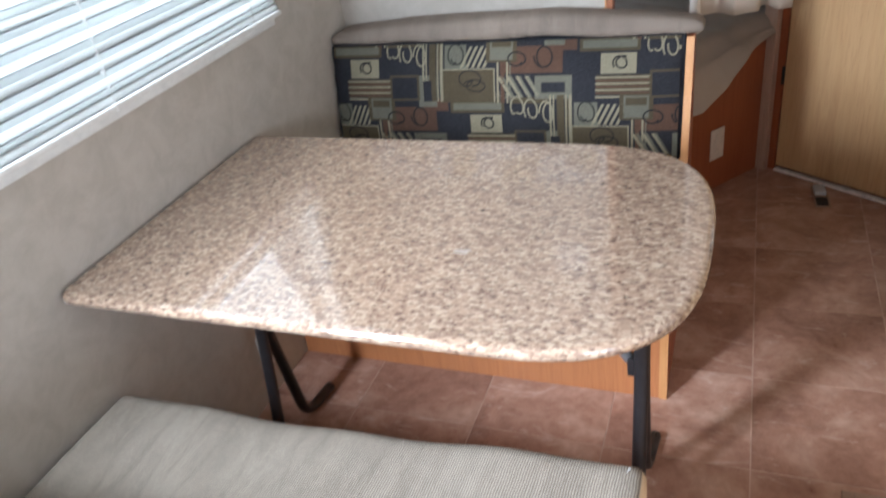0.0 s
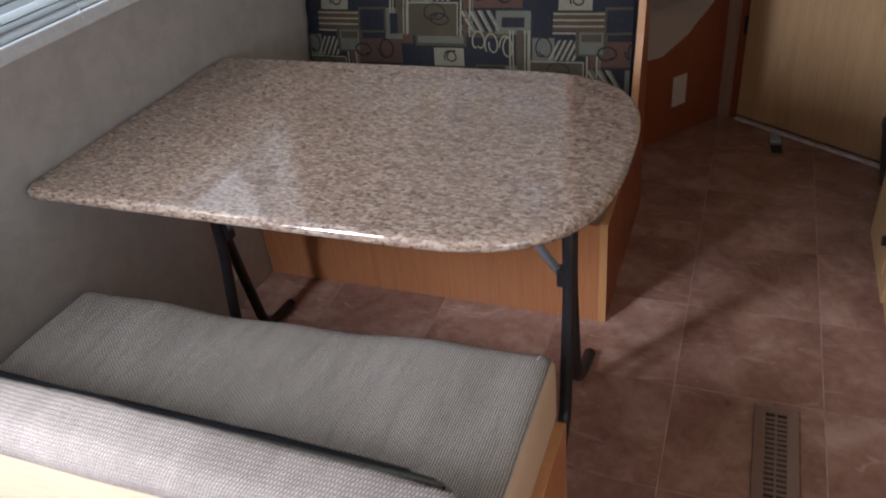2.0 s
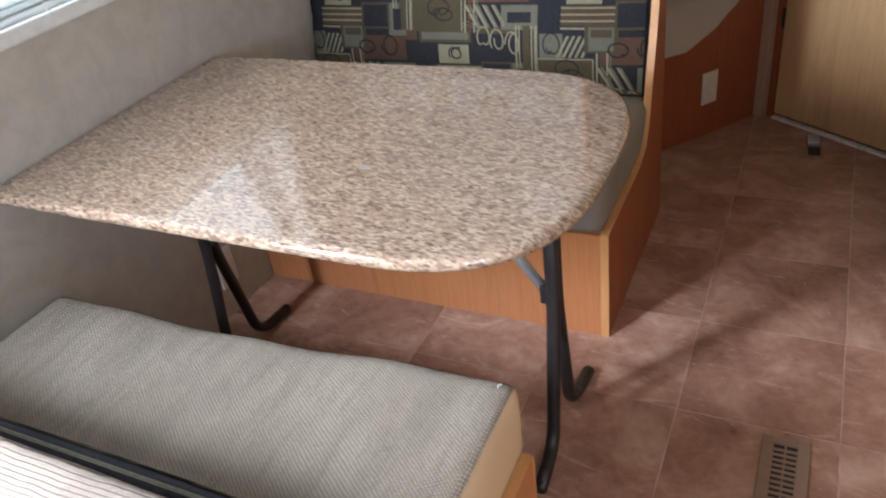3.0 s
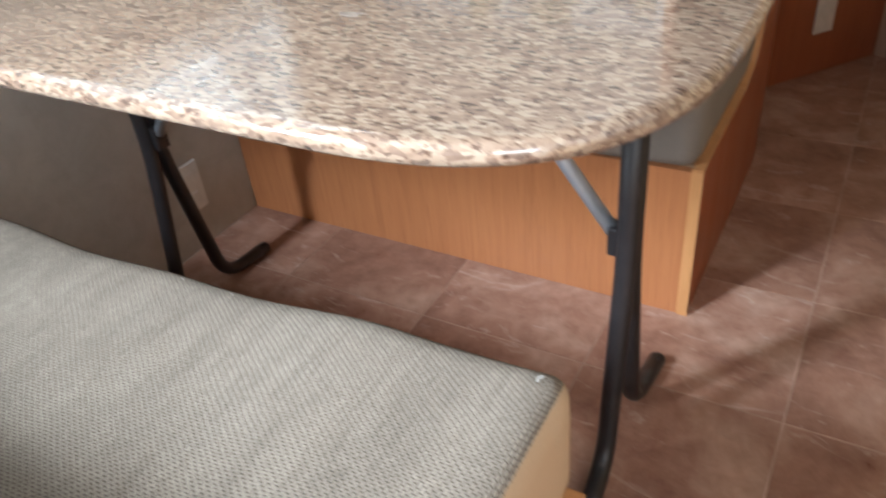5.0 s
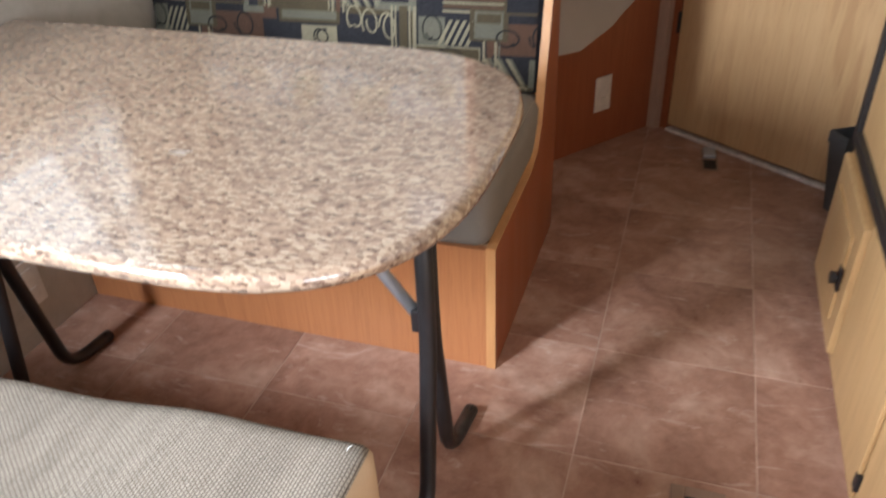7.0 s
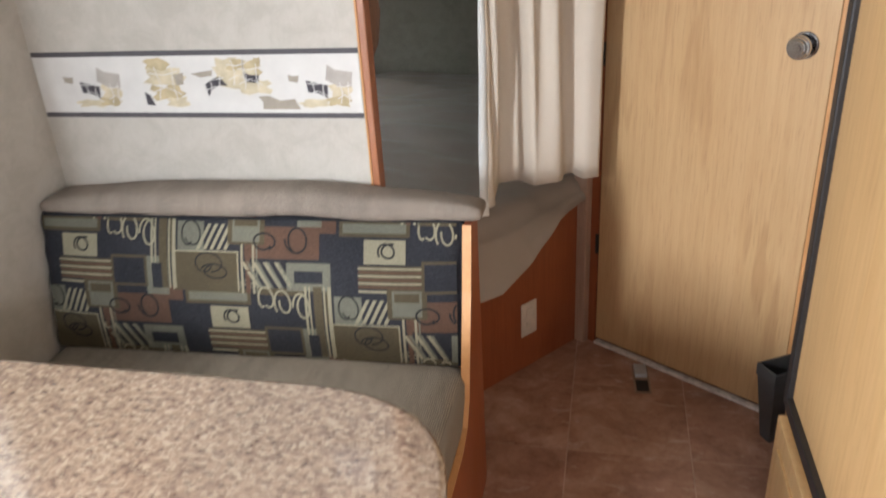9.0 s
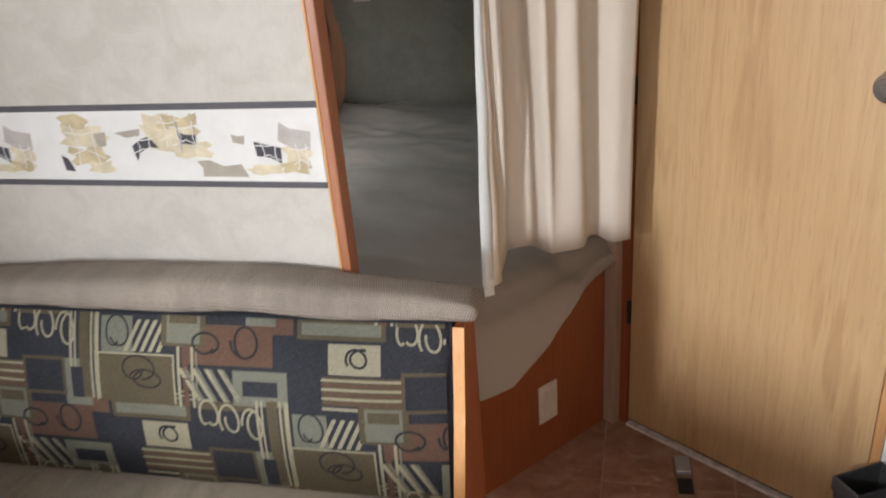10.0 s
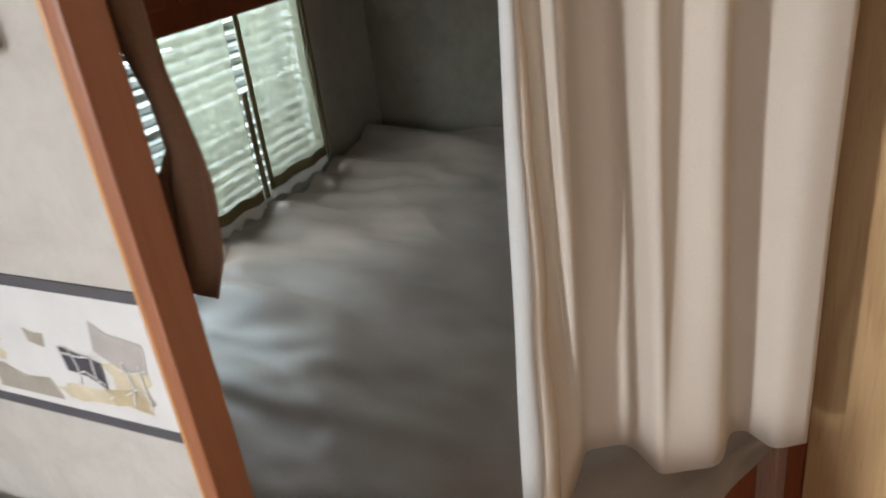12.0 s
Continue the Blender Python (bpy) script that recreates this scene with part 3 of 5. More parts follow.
# ---------------------------------------------------------------- dinette table
def table():
    parts = []
    top, thick = 0.742, 0.027
    outline = []
    cx, a, b, yc, e = 0.85, 0.373, 0.385, 1.252, 3.0
    for k in range(41):
        t = -math.pi / 2 + math.pi * k / 40
        c, s = math.cos(t), math.sin(t)
        outline.append(Vector((cx + a * abs(c) ** (2 / e), yc + b * math.copysign(abs(s) ** (2 / e), s), 0)))
    x0, r = 0.003, 0.035
    for k in range(9):
        t = math.pi / 2 + math.pi / 2 * k / 8
        outline.append(Vector((x0 + r + r * math.cos(t), yc + b - r + r * math.sin(t), 0)))
    for k in range(9):
        t = math.pi + math.pi / 2 * k / 8
        outline.append(Vector((x0 + r + r * math.cos(t), yc - b + r + r * math.sin(t), 0)))
    n = len(outline)
    inward = []
    for i in range(n):
        d = outline[(i + 1) % n] - outline[i - 1]
        inward.append(Vector((-d.y, d.x, 0)).normalized())
    bm = bmesh.new()
    rings = []
    for inset, z in ((0.013, -thick), (0.0065, -0.0255), (0.002, -0.0215), (0.0003, -0.0165), (0.0003, -0.0120), (0.0018, -0.0075), (0.0050, -0.0035), (0.0095, -0.0009), (0.0150, 0)):
        rings.append([bm.verts.new(p + w * inset + Vector((0, 0, top + z))) for p, w in zip(outline, inward)])
    for r0, r1 in zip(rings, rings[1:]):
        for i in range(n):
            bm.faces.new((r0[i], r0[(i + 1) % n], r1[(i + 1) % n], r1[i])).smooth = True
    bm.faces.new(rings[0]), bm.faces.new(rings[-1])
    parts.append(tagged(put("top", bm, M_TABLE), "speckled brown and cream laminate top"))
    bm = bmesh.new()
    for cx, cy, r in ((0.774, 1.132, 0.011), (0.774 + 0.012, 1.132 + 0.006, 0.006), (0.774 - 0.012, 1.132 + 0.003, 0.005)):
        ring = []
        for k in range(11):
            t = 2 * math.pi * k / 11
            q = r * random.uniform(0.55, 1.15)
            ring.append(bm.verts.new((cx + q * 1.3 * math.cos(t), cy + q * 0.8 * math.sin(t), top + 0.0004)))
        bm.faces.new(ring)
    parts.append(tagged(put("scuff_mark", bm, M_SCUFF), "small whitish scuff mark"))
    under = top - thick
    for x, lean in ((0.155, 1), (1.096, -1)):
        parts.append(box("mount", x - 0.03, x + 0.03, yc - 0.16, yc + 0.16, under - 0.02, under, M_BLACK, 0.004))
        for s in (-1, 1):
            run = arc([(x, yc + s * 0.009, under - 0.018), (x, yc + s * 0.010, 0.38), (x, yc + s * 0.066, 0.018), (x + 0.010, yc + s * 0.192, 0.0152)], 6)
            parts.append(tube("leg", run, 0.0142, M_BLACK, None, 12, 1.1))
            end = run[-1]
            parts.append(tube("foot_cap", [end + Vector((0, -s * 0.014, 0)), end + Vector((0, s * 0.004, 0))], 0.0145, M_BLACK))
        bx = x + lean * 0.026
        far = x + lean * 0.235
        parts.append(tagged(tube("brace", [(bx, yc + 0.004, 0.420), (far, yc + 0.004, under - 0.012)], 0.012, M_STEEL, None, 10, 0.9), "zinc-plated folding brace"))
        parts.append(box("bracket", min(x, bx + lean * 0.004), max(x, bx + lean * 0.004), yc - 0.01, yc + 0.018, 0.385, 0.432, M_BLACK, 0.004))
    thing("dinette_table", (0.6, yc, 0), "speckled laminate dinette table on black folding legs", "table", parts)


table()


# ---------------------------------------------------------------- patterned back cushions
def bulge(x, z, width, height):
    """How far a stuffed face stands out at a place on it."""
    u, v = 2 * x / width - 1, 2 * z / height - 1
    if abs(u) > 1 or abs(v) > 1:
        return 0.0
    return 0.030 * (1 - u ** 6) * (1 - v * v) + 0.0035 * (1 - u * u) * (1 - v * v) * noise.noise(Vector((x * 7, z * 6, 1.7)))


def print_layer(layers, mat, quad, lift, size):
    """A printed patch laid over the stuffed face in small cells."""
    layers.setdefault(mat.name, (mat, bmesh.new()))
    bm = layers[mat.name][1]
    a, b, c, d = [Vector(q) for q in quad]
    nu = max(1, math.ceil((b - a).length / 0.022))
    nv = max(1, math.ceil((d - a).length / 0.022))
    grid = []
    for i in range(nu + 1):
        row = []
        for j in range(nv + 1):
            p = a.lerp(b, i / nu).lerp(d.lerp(c, i / nu), j / nv)
            row.append(bm.verts.new((p.x, -lift - bulge(p.x, p.y, *size), p.y)))
        grid.append(row)
    for r0, r1 in zip(grid, grid[1:]):
        for j in range(nv):
            bm.faces.new((r0[j], r1[j], r1[j + 1], r0[j + 1])).smooth = True


def tapestry(width, height):
    """The printed patches, in the plane of a cushion's face (x along, z up, facing -y). Motifs repeat with a half drop."""
    layers = {}
    u = 0.00098

    def clip(x0, x1, z0, z1):
        return max(x0, 0.012), min(x1, width - 0.012), max(z0, 0.010), min(z1, height - 0.012)

    def rect(ox, oz, x0, x1, d0, d1, mat, lift):
        a, b, c, d = clip(ox + x0 * u, ox + x1 * u, oz - d1 * u, oz - d0 * u)
        if b - a > 0.002 and d - c > 0.002:
            print_layer(layers, mat, [(a, c), (b, c), (b, d), (a, d)], lift, (width, height))

    def frame_of(ox, oz, x0, x1, d0, d1, rim, core, w, lift):
        rect(ox, oz, x0, x1, d0, d1, rim, lift)
        rect(ox, oz, x0 + w, x1 - w, d0 + w, d1 - w, core, lift + 0.0004)

    def slant(ox, oz, x0, x1, d0, d1, mat, count, wide, way, lift):
        for k in range(count):
            s = x0 + (x1 - x0) * (k + 0.2) / count
            e = s + way * (x1 - x0) * 0.35
            q = [(ox + s * u, oz - d0 * u), (ox + (s + wide) * u, oz - d0 * u), (ox + (e + wide) * u, oz - d1 * u), (ox + e * u, oz - d1 * u)]
            if min(p[0] for p in q) > 0.01 and max(p[0] for p in q) < width - 0.01 and min(p[1] for p in q) > 0.01 and max(p[1] for p in q) < height - 0.01:
                print_layer(layers, mat, q, lift, (width, height))

    def loop(ox, oz, cx, cd, rx, rd, mat, wide, lift, turns=1.25, start=0.0, drift=0.0):
        pts = []
        n = 22
        for k in range(n + 1):
            t = start + turns * 2 * math.pi * k / n
            pts.append((ox + (cx + rx * math.cos(t) * (0.65 + 0.35 * k / n) + drift * k / n) * u, oz - (cd + rd * math.sin(t)) * u))
        for (xa, za), (xb, zb) in zip(pts, pts[1:]):
            if not all(0.012 < x < width - 0.012 and 0.012 < z < height - 0.012 for x, z in ((xa, za), (xb, zb))):
                continue
            d = Vector((xb - xa, zb - za))
            if d.length < 1e-6:
                continue
            s = Vector((-d.y, d.x)).normalized() * wide * u / 2
            print_layer(layers, mat, [(xa + s.x, za + s.y), (xb + s.x, zb + s.y), (xb - s.x, zb - s.y), (xa - s.x, za - s.y)], lift, (width, height))

    for i in range(-2, 3):
        for j in range(-2, 3):
            ox = 0.873 - 0.011 + i * 0.396
            oz = 0.319 - (abs(i) % 2) * 0.172 - j * 0.345
            R = lambda *a: rect(ox, oz, *a)
            R(-12, 182, 62, 118, M_OLIVE, 0.0010)
            R(-98, -84, 128, 214, M_OLIVE, 0.0011)
            R(56, 152, 116, 194, M_OLIVE, 0.0015)
            frame_of(ox, oz, 140, 240, 50, 130, M_OLIVE, M_NAVY, 7, 0.0014)
            R(-90, 80, 215, 312, M_OLIVE, 0.0012)
            R(-94, -90, 212, 312, M_CREAM, 0.0016)
            R(80, 84, 212, 312, M_CREAM, 0.0016)
            R(-94, 84, 211, 215, M_CREAM, 0.0016)
            R(-78, -8, 140, 211, M_GREY, 0.0012)
            slant(ox, oz, 0, 90, 146, 208, M_CREAM, 5, 9, -1, 0.0014)
            for x, w, mat in ((90, 6, M_CREAM), (102, 12, M_RUST), (120, 6, M_CREAM), (130, 4, M_GREY)):
                R(x, x + w, 180, 316, mat, 0.0013)
            for x, w, mat in ((252, 6, M_CREAM), (263, 4, M_CREAM), (275, 22, M_OLIVE), (300, 5, M_CREAM), (311, 9, M_CREAM)):
                R(x, x + w, -58, 132, mat, 0.0013)
            R(100, 292, 150, 228, M_RUST, 0.0012)
            loop(ox, oz, 150, 186, 32, 20, M_BLACKP, 5, 0.0018, 1.1, 0.5)
            loop(ox, oz, 235, 182, 30, 30, M_BLACKP, 5, 0.0018, 1.2, 2.0)
            slant(ox, oz, 84, 200, 236, 300, M_CREAM, 4, 10, 1, 0.0013)
            slant(ox, oz, 98, 204, 236, 300, M_GREY, 4, 8, 1, 0.0013)
            frame_of(ox, oz, 208, 320, 236, 306, M_GREY, M_NAVY, 20, 0.0012)
            frame_of(ox, oz, -62, 112, -46, -6, M_OLIVE, M_GREY, 9, 0.0012)
            slant(ox, oz, -58, 112, -70, -50, M_CREAM, 6, 8, 1, 0.0009)
            R(128, 250, -52, -34, M_OLIVE, 0.0009)
            R(-140, -70, -50, -12, M_RUST, 0.0009)
            loop(ox, oz, -52, 168, 26, 30, M_BLACKP, 4, 0.0018, 1.3, 0.8, 18)
            loop(ox, oz, 10, 262, 40, 18, M_BLACKP, 4, 0.0018, 1.1, 3.4, 24)
            R(0, 102, 0, 58, M_CREAM, 0.0013)
            loop(ox, oz, 48, 26, 22, 17, M_BLACKP, 5, 0.0019, 1.45, 2.2, 20)
            for k in range(6):
                R(-15, 182, 66 + k * 9, 71 + k * 9, (M_CREAM, M_RUST)[k % 2], 0.0013)
            R(-15, 75, 122, 128, M_CREAM, 0.0013)
            frame_of(ox, oz, 148, 232, 58, 122, M_RUST, M_NAVY, 10, 0.0016)
            frame_of(ox, oz, 236, 298, 52, 150, M_GREY, M_NAVY, 17, 0.0012)
            R(68, 140, 122, 188, M_GREY, 0.0017)
            R(74, 134, 128, 150, M_OLIVE, 0.0020)
            for k, c in enumerate((140, 185, 235)):
                loop(ox, oz, c, -28 + 10 * k, 18 + 2 * k, 26 + 3 * k, M_CREAM, 5, 0.0014, 1.2, 1.0 + k, 22)
            loop(ox, oz, -10, 240, 36, 24, M_BLACKP, 4, 0.0017, 1.2, 0.3, 20)
    return layers


def back_cushion(x0, x1, base_y, base_z, height, facing, lean, yaw=0.0):
    """A tapestry cushion that stands on the seat and leans on its backboard."""
    width = x1 - x0
    m = pose(x0, base_y, base_z, lean, 0, yaw) if facing < 0 else pose(x1, base_y, base_z, lean, 0, 180)
    body = cushion("body", 0, width, 0, 0.09, 0, height, 0.02, M_NAVY, None, 0.0, 0.0, 48, 5, 24)
    for v in body.data.vertices:
        if v.co.y < 0.02:
            v.co.y -= bulge(v.co.x, v.co.z, width, height)
    body.data.transform(m)
    parts = [body]
    bm = bmesh.new()
    for x in (0.004, width - 0.004):
        add_tube(bm, [(x, 0.012 - 0.003 * math.sin(i * 1.3), 0.012 + (height - 0.024) * i / 22) for i in range(23)], 0.0045, 8)
    for z in (0.008, height - 0.006):
        add_tube(bm, [(0.008 + (width - 0.016) * i / 40, 0.010, z) for i in range(41)], 0.0045, 8)
    bmesh.ops.transform(bm, matrix=m, verts=bm.verts[:])
    # Near piping is navy too; grey paints the light along its edge.
    parts.append(put("piping", bm, M_NAVY if facing < 0 else M_GREY, None, True))
    for mat, bm in tapestry(width, height).values():
        bmesh.ops.transform(bm, matrix=m, verts=bm.verts[:])
        me = bpy.data.meshes.new("printed_patches")
        bm.to_mesh(me)
        bm.free()
        me.materials.append(mat)
        parts.append(tagged(new("printed_patches", me), kind="stuff"))
    thing("back_cushion", tuple(m @ Vector((width / 2, 0.04, 0))), "navy tapestry back cushion with patchwork squares and loops", "cushion", parts, "dinette back cushions")


def bench(front, back, x1, facing, label, high=0.822):
    """Dinette bench of oak panels: low front box, end panel that rises at the back, backboard."""
    s = 1 if facing < 0 else -1
    y = lambda d: front + s * d
    depth = abs(back - front)
    rise = depth - 0.070
    lo = lambda a, b: (min(y(a), y(b)), max(y(a), y(b)))
    parts = [box("front_panel", 0.004, x1 - 0.019, *lo(0, 0.018), 0.0, 0.325, M_PANEL, 0.0015)]
    parts.append(box("seat_board", 0.004, x1 - 0.019, *lo(0.018, depth - 0.02), 0.305, 0.325, M_PANEL_H, 0.001))
    # Near backboard takes the lightened oak, daylight put into its colour.
    parts.append(box("backboard", 0.004, x1 - 0.019, *lo(depth - 0.02, depth), 0.0, high, M_PANEL_H if s < 0 else M_PANEL, 0.0015))
    if s > 0:
        curve = [(0.0, 0.328), (0.35, 0.332), (0.42, 0.356), (0.46, 0.41), (0.488, 0.51), (0.535, 0.66), (0.572, high)]
    else:
        curve = [(0.0, 0.328), (rise - 0.072, 0.328), (rise - 0.027, 0.36), (rise - 0.012, 0.41), (rise, high)]
    profile = [(0.0, 0.0), *curve, (depth, high), (depth, 0.0)]
    # Far end panel is orange oak too; red wood paints the shade on it.
    side = prism("end_panel", [(x1 - 0.018, y(d), z) for d, z in profile], (0.018, 0, 0), M_RED if s > 0 else M_PANEL)
    parts.append(side)
    rim = [(0.0, 0.0), *[(d, z + 0.001) for d, z in curve]]
    bm = bmesh.new()
    for (d0, z0), (d1, z1) in zip(rim, rim[1:]):
        w = Vector((0, (d1 - d0) * s, z1 - z0)).normalized()
        nrm = Vector((0, -s * abs(w.z), abs(w.y))) * 0.0025
        a, b = Vector((0, y(d0), z0)), Vector((0, y(d1), z1))
        v = [bm.verts.new(p + Vector((x, 0, 0)) + q) for p in (a, b) for x in (x1 - 0.020, x1 + 0.001) for q in (Vector((0, 0, 0)), nrm)]
        for f in ((0, 2, 3, 1), (4, 5, 7, 6), (0, 1, 5, 4), (2, 6, 7, 3), (1, 3, 7, 5), (0, 4, 6, 2)):
            bm.faces.new([v[k] for k in f])
    parts.append(tagged(put("edge_band", bm, M_EDGE), "pale oak edge banding"))
    return thing("dinette_bench", (x1 / 2, y(depth / 2), 0), label, "bench", parts, "dinette benches")


bench(1.600, 2.255, 1.119, -1, "orange oak dinette bench, its end panel reddened for shade", 0.816)
bench(0.895, 0.300, 1.165, 1, "orange oak dinette bench, backboard lightened for strong daylight", 0.733)
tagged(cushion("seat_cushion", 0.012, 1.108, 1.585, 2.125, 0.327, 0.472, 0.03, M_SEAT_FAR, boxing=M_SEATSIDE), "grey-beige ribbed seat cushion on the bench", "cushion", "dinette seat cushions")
near_seat = cushion("seat_cushion", 0.012, 1.150, 0.40, 0.917, 0.327, 0.472, 0.026, M_SEAT, None, 0.012, 0.008, 60, 28, 8, boxing=M_TANSIDE)
for v in near_seat.data.vertices:
    if v.co.z > 0.40:
        f = min(1, (v.co.z - 0.40) / 0.05)
        v.co.z += f * (0.046 * max(0, v.co.x / 1.15) ** 2.6 - 0.020 + 0.0015 * math.sin(v.co.x * 21 + 2 * math.sin(v.co.y * 9)))
tagged(near_seat, "grey-beige ribbed seat cushion with loose threads on the bench", "cushion", "dinette seat cushions")
back_cushion(0.008, 1.100, 2.062, 0.468, 0.372, -1, -12.0, 2.0)
back_cushion(0.012, 1.140, 0.472, 0.484, 0.255, 1, -12.0)


def pad(x1, y0, y1, z0, z1, label, arch, push, skew=0.0):
    ob = cushion("bench_top_pad", 0.004, x1, y0, y1, z0, z1, 0.014, M_PAD, None, 0.020, 0.005, 60, 18, 8)
    for v in ob.data.vertices:
        up = max(0.0, min(1.0, (v.co.z - z0) / (z1 - z0)))
        hump = max(0.0, math.sin(math.pi * min(1, v.co.x / x1))) ** 0.8
        v.co.z += (0.45 + 0.55 * up) * arch * hump
        v.co.y -= (push * hump + skew * (1 - v.co.x / x1)) * (y1 - v.co.y) / (y1 - y0)
    tagged(ob, label, "cushion", "bench top pads")


pad(1.142, 2.178, 2.267, 0.818, 0.850, "taupe ribbed pad along the top of the bench back", 0.022, 0.022, 0.035)
pad(1.188, 0.284, 0.378, 0.736, 0.770, "taupe ribbed pad along the top of the bench back", 0.010, 0.0)


# ---------------------------------------------------------------- bed
def bed():
    d = Vector((0.525, 0.673, 0)).normalized()
    n_out = Vector((d.y, -d.x, 0))
    parts = []
    foot = [(0.01, 2.33), (0.80, 2.36), (1.30, 3.03), (1.36, 3.06), (1.36, FRONT - 0.01), (0.01, FRONT - 0.01)]
    parts.append(prism("base", [(x, y, 0.0) for x, y in foot], (0, 0, 0.40), M_RED))
    parts.append(prism("mattress", [(x, y, 0.402) for x, y in foot], (0, 0, 0.15), M_CURTAIN, None, 0.02))
    # spread: rows run from the far side of the bed to the diagonal edge and over it
    bm = bmesh.new()
    nu, nv, nd = 170, 80, 12
    rows = []
    for i in range(nu + 1):
        f = i / nu
        edge = Vector((0.80, 2.347, 0)) + d * (LB * f) + n_out * 0.012
        far = Vector((0.02, 2.345 + (FRONT - 0.02 - 2.345) * min(1, f * 1.35), 0)) if f < 0.74 else Vector((0.02 + 1.33 * (f - 0.74) / 0.26, FRONT - 0.02, 0))
        hem = float(np.interp(f * LB, (0.0, 0.15, 0.36, 0.53, 0.66, 0.81, LB), (0.46, 0.44, 0.435, 0.470, 0.532, 0.600, 0.615)))
        flare = float(np.interp(f * LB, (0.0, 0.15, 0.36, 0.55, 0.82), (0.02, 0.10, 0.125, 0.085, 0.020)))
        row = []
        for j in range(nv + 1):
            p = far.lerp(edge, j / nv)
            q = Vector((p.x * 3.2, p.y * 7.5, 0.0))
            z = 0.600 + 0.125 * min(1.0, (edge - p).length / 0.75) ** 0.8 + 0.012 * noise.noise(q) + 0.007 * noise.noise(q * 2.6)
            z += 0.013 * math.sin(24 * p.y + 6 * p.x + 4 * noise.noise(p * 2.2)) * max(0, 1 - p.x / 1.25) + 0.006 * math.sin(52 * p.y - 7 * p.x + 5 * noise.noise(p * 3.1)) * max(0, 1 - p.x / 0.9)
            ridge = 1 - abs(math.sin(9.5 * p.y + 5.0 * p.x + 2.6 * noise.noise(p * 2.4)))
            z += 0.010 * ridge ** 3 * max(0, 1 - p.x / 1.2) * (0.6 + noise.noise(p * 3.3 + Vector((4, 1, 0))))
            z += 0.045 * math.exp(-((p.y - 3.98) / 0.13) ** 2) * max(0, 1 - p.x / 0.9)
            near = min(1.0, (edge - p).length / 0.06)
            z += 0.05 * max(0, (f - 0.78)) * (j / nv)
            row.append(Vector((p.x, p.y, z - 0.028 * (1 - near) ** 2)))
        top = row[-1].z
        for k in range(1, nd + 1):
            g = k / nd
            z = top + (hem - top) * g
            p = edge + n_out * (0.006 + 0.012 * noise.noise(Vector((f * 7, g * 2, 3.0))) * g + flare * g ** 0.75)
            row.append(Vector((p.x, p.y, min(z, top - 0.002 * k))))
        rows.append([bm.verts.new(p) for p in row])
    for a, b in zip(rows, rows[1:]):
        for k in range(len(a) - 1):
            bm.faces.new((a[k], a[k + 1], b[k + 1], b[k]))
    parts.append(put("bedspread", bm, M_BED, None, True))
    thing("bed", (0.6, 3.3, 0), "bed with a rumpled taupe bedspread draped over its corner", "bed", parts)


bed()


# ---------------------------------------------------------------- curtains
def hang(name, profile, top, bottoms, mat, thick=0.003):
    """Cloth that hangs from a run of plan points; bottoms gives each point's lowest height."""
    bm = bmesh.new()
    n = 16
    cols = []
    for i, ((x, y), low) in enumerate(zip(profile, bottoms)):
        col = []
        for k in range(n + 1):
            g = k / n
            z = top + (low - top) * g
            w = 0.006 * noise.noise(Vector((x * 9, y * 9, z * 3.0)))
            col.append(bm.verts.new((x + w, y + w * 0.8, z)))
        cols.append(col)
    for a, b in zip(cols, cols[1:]):
        for k in range(n):
            bm.faces.new((a[k], a[k + 1], b[k + 1], b[k]))
    ob = put(name, bm, mat, None, True)
    mod = ob.modifiers.new("cloth", "SOLIDIFY")
    mod.thickness = thick
    return ob


def smooth_run(points, n=9):
    """Catmull-Rom through plan points."""
    p = [Vector((*q, 0)) for q in points]
    p = [p[0]] + p + [p[-1]]
    out = []
    for a, b, c, d in zip(p, p[1:], p[2:], p[3:]):
        for k in range(n):
            t = k / n
            out.append(0.5 * (2 * b + (c - a) * t + (2 * a - 5 * b + 4 * c - d) * t * t + (3 * b - a - 3 * c + d) * t ** 3))
    return [(v.x, v.y) for v in out + [p[-1]]]


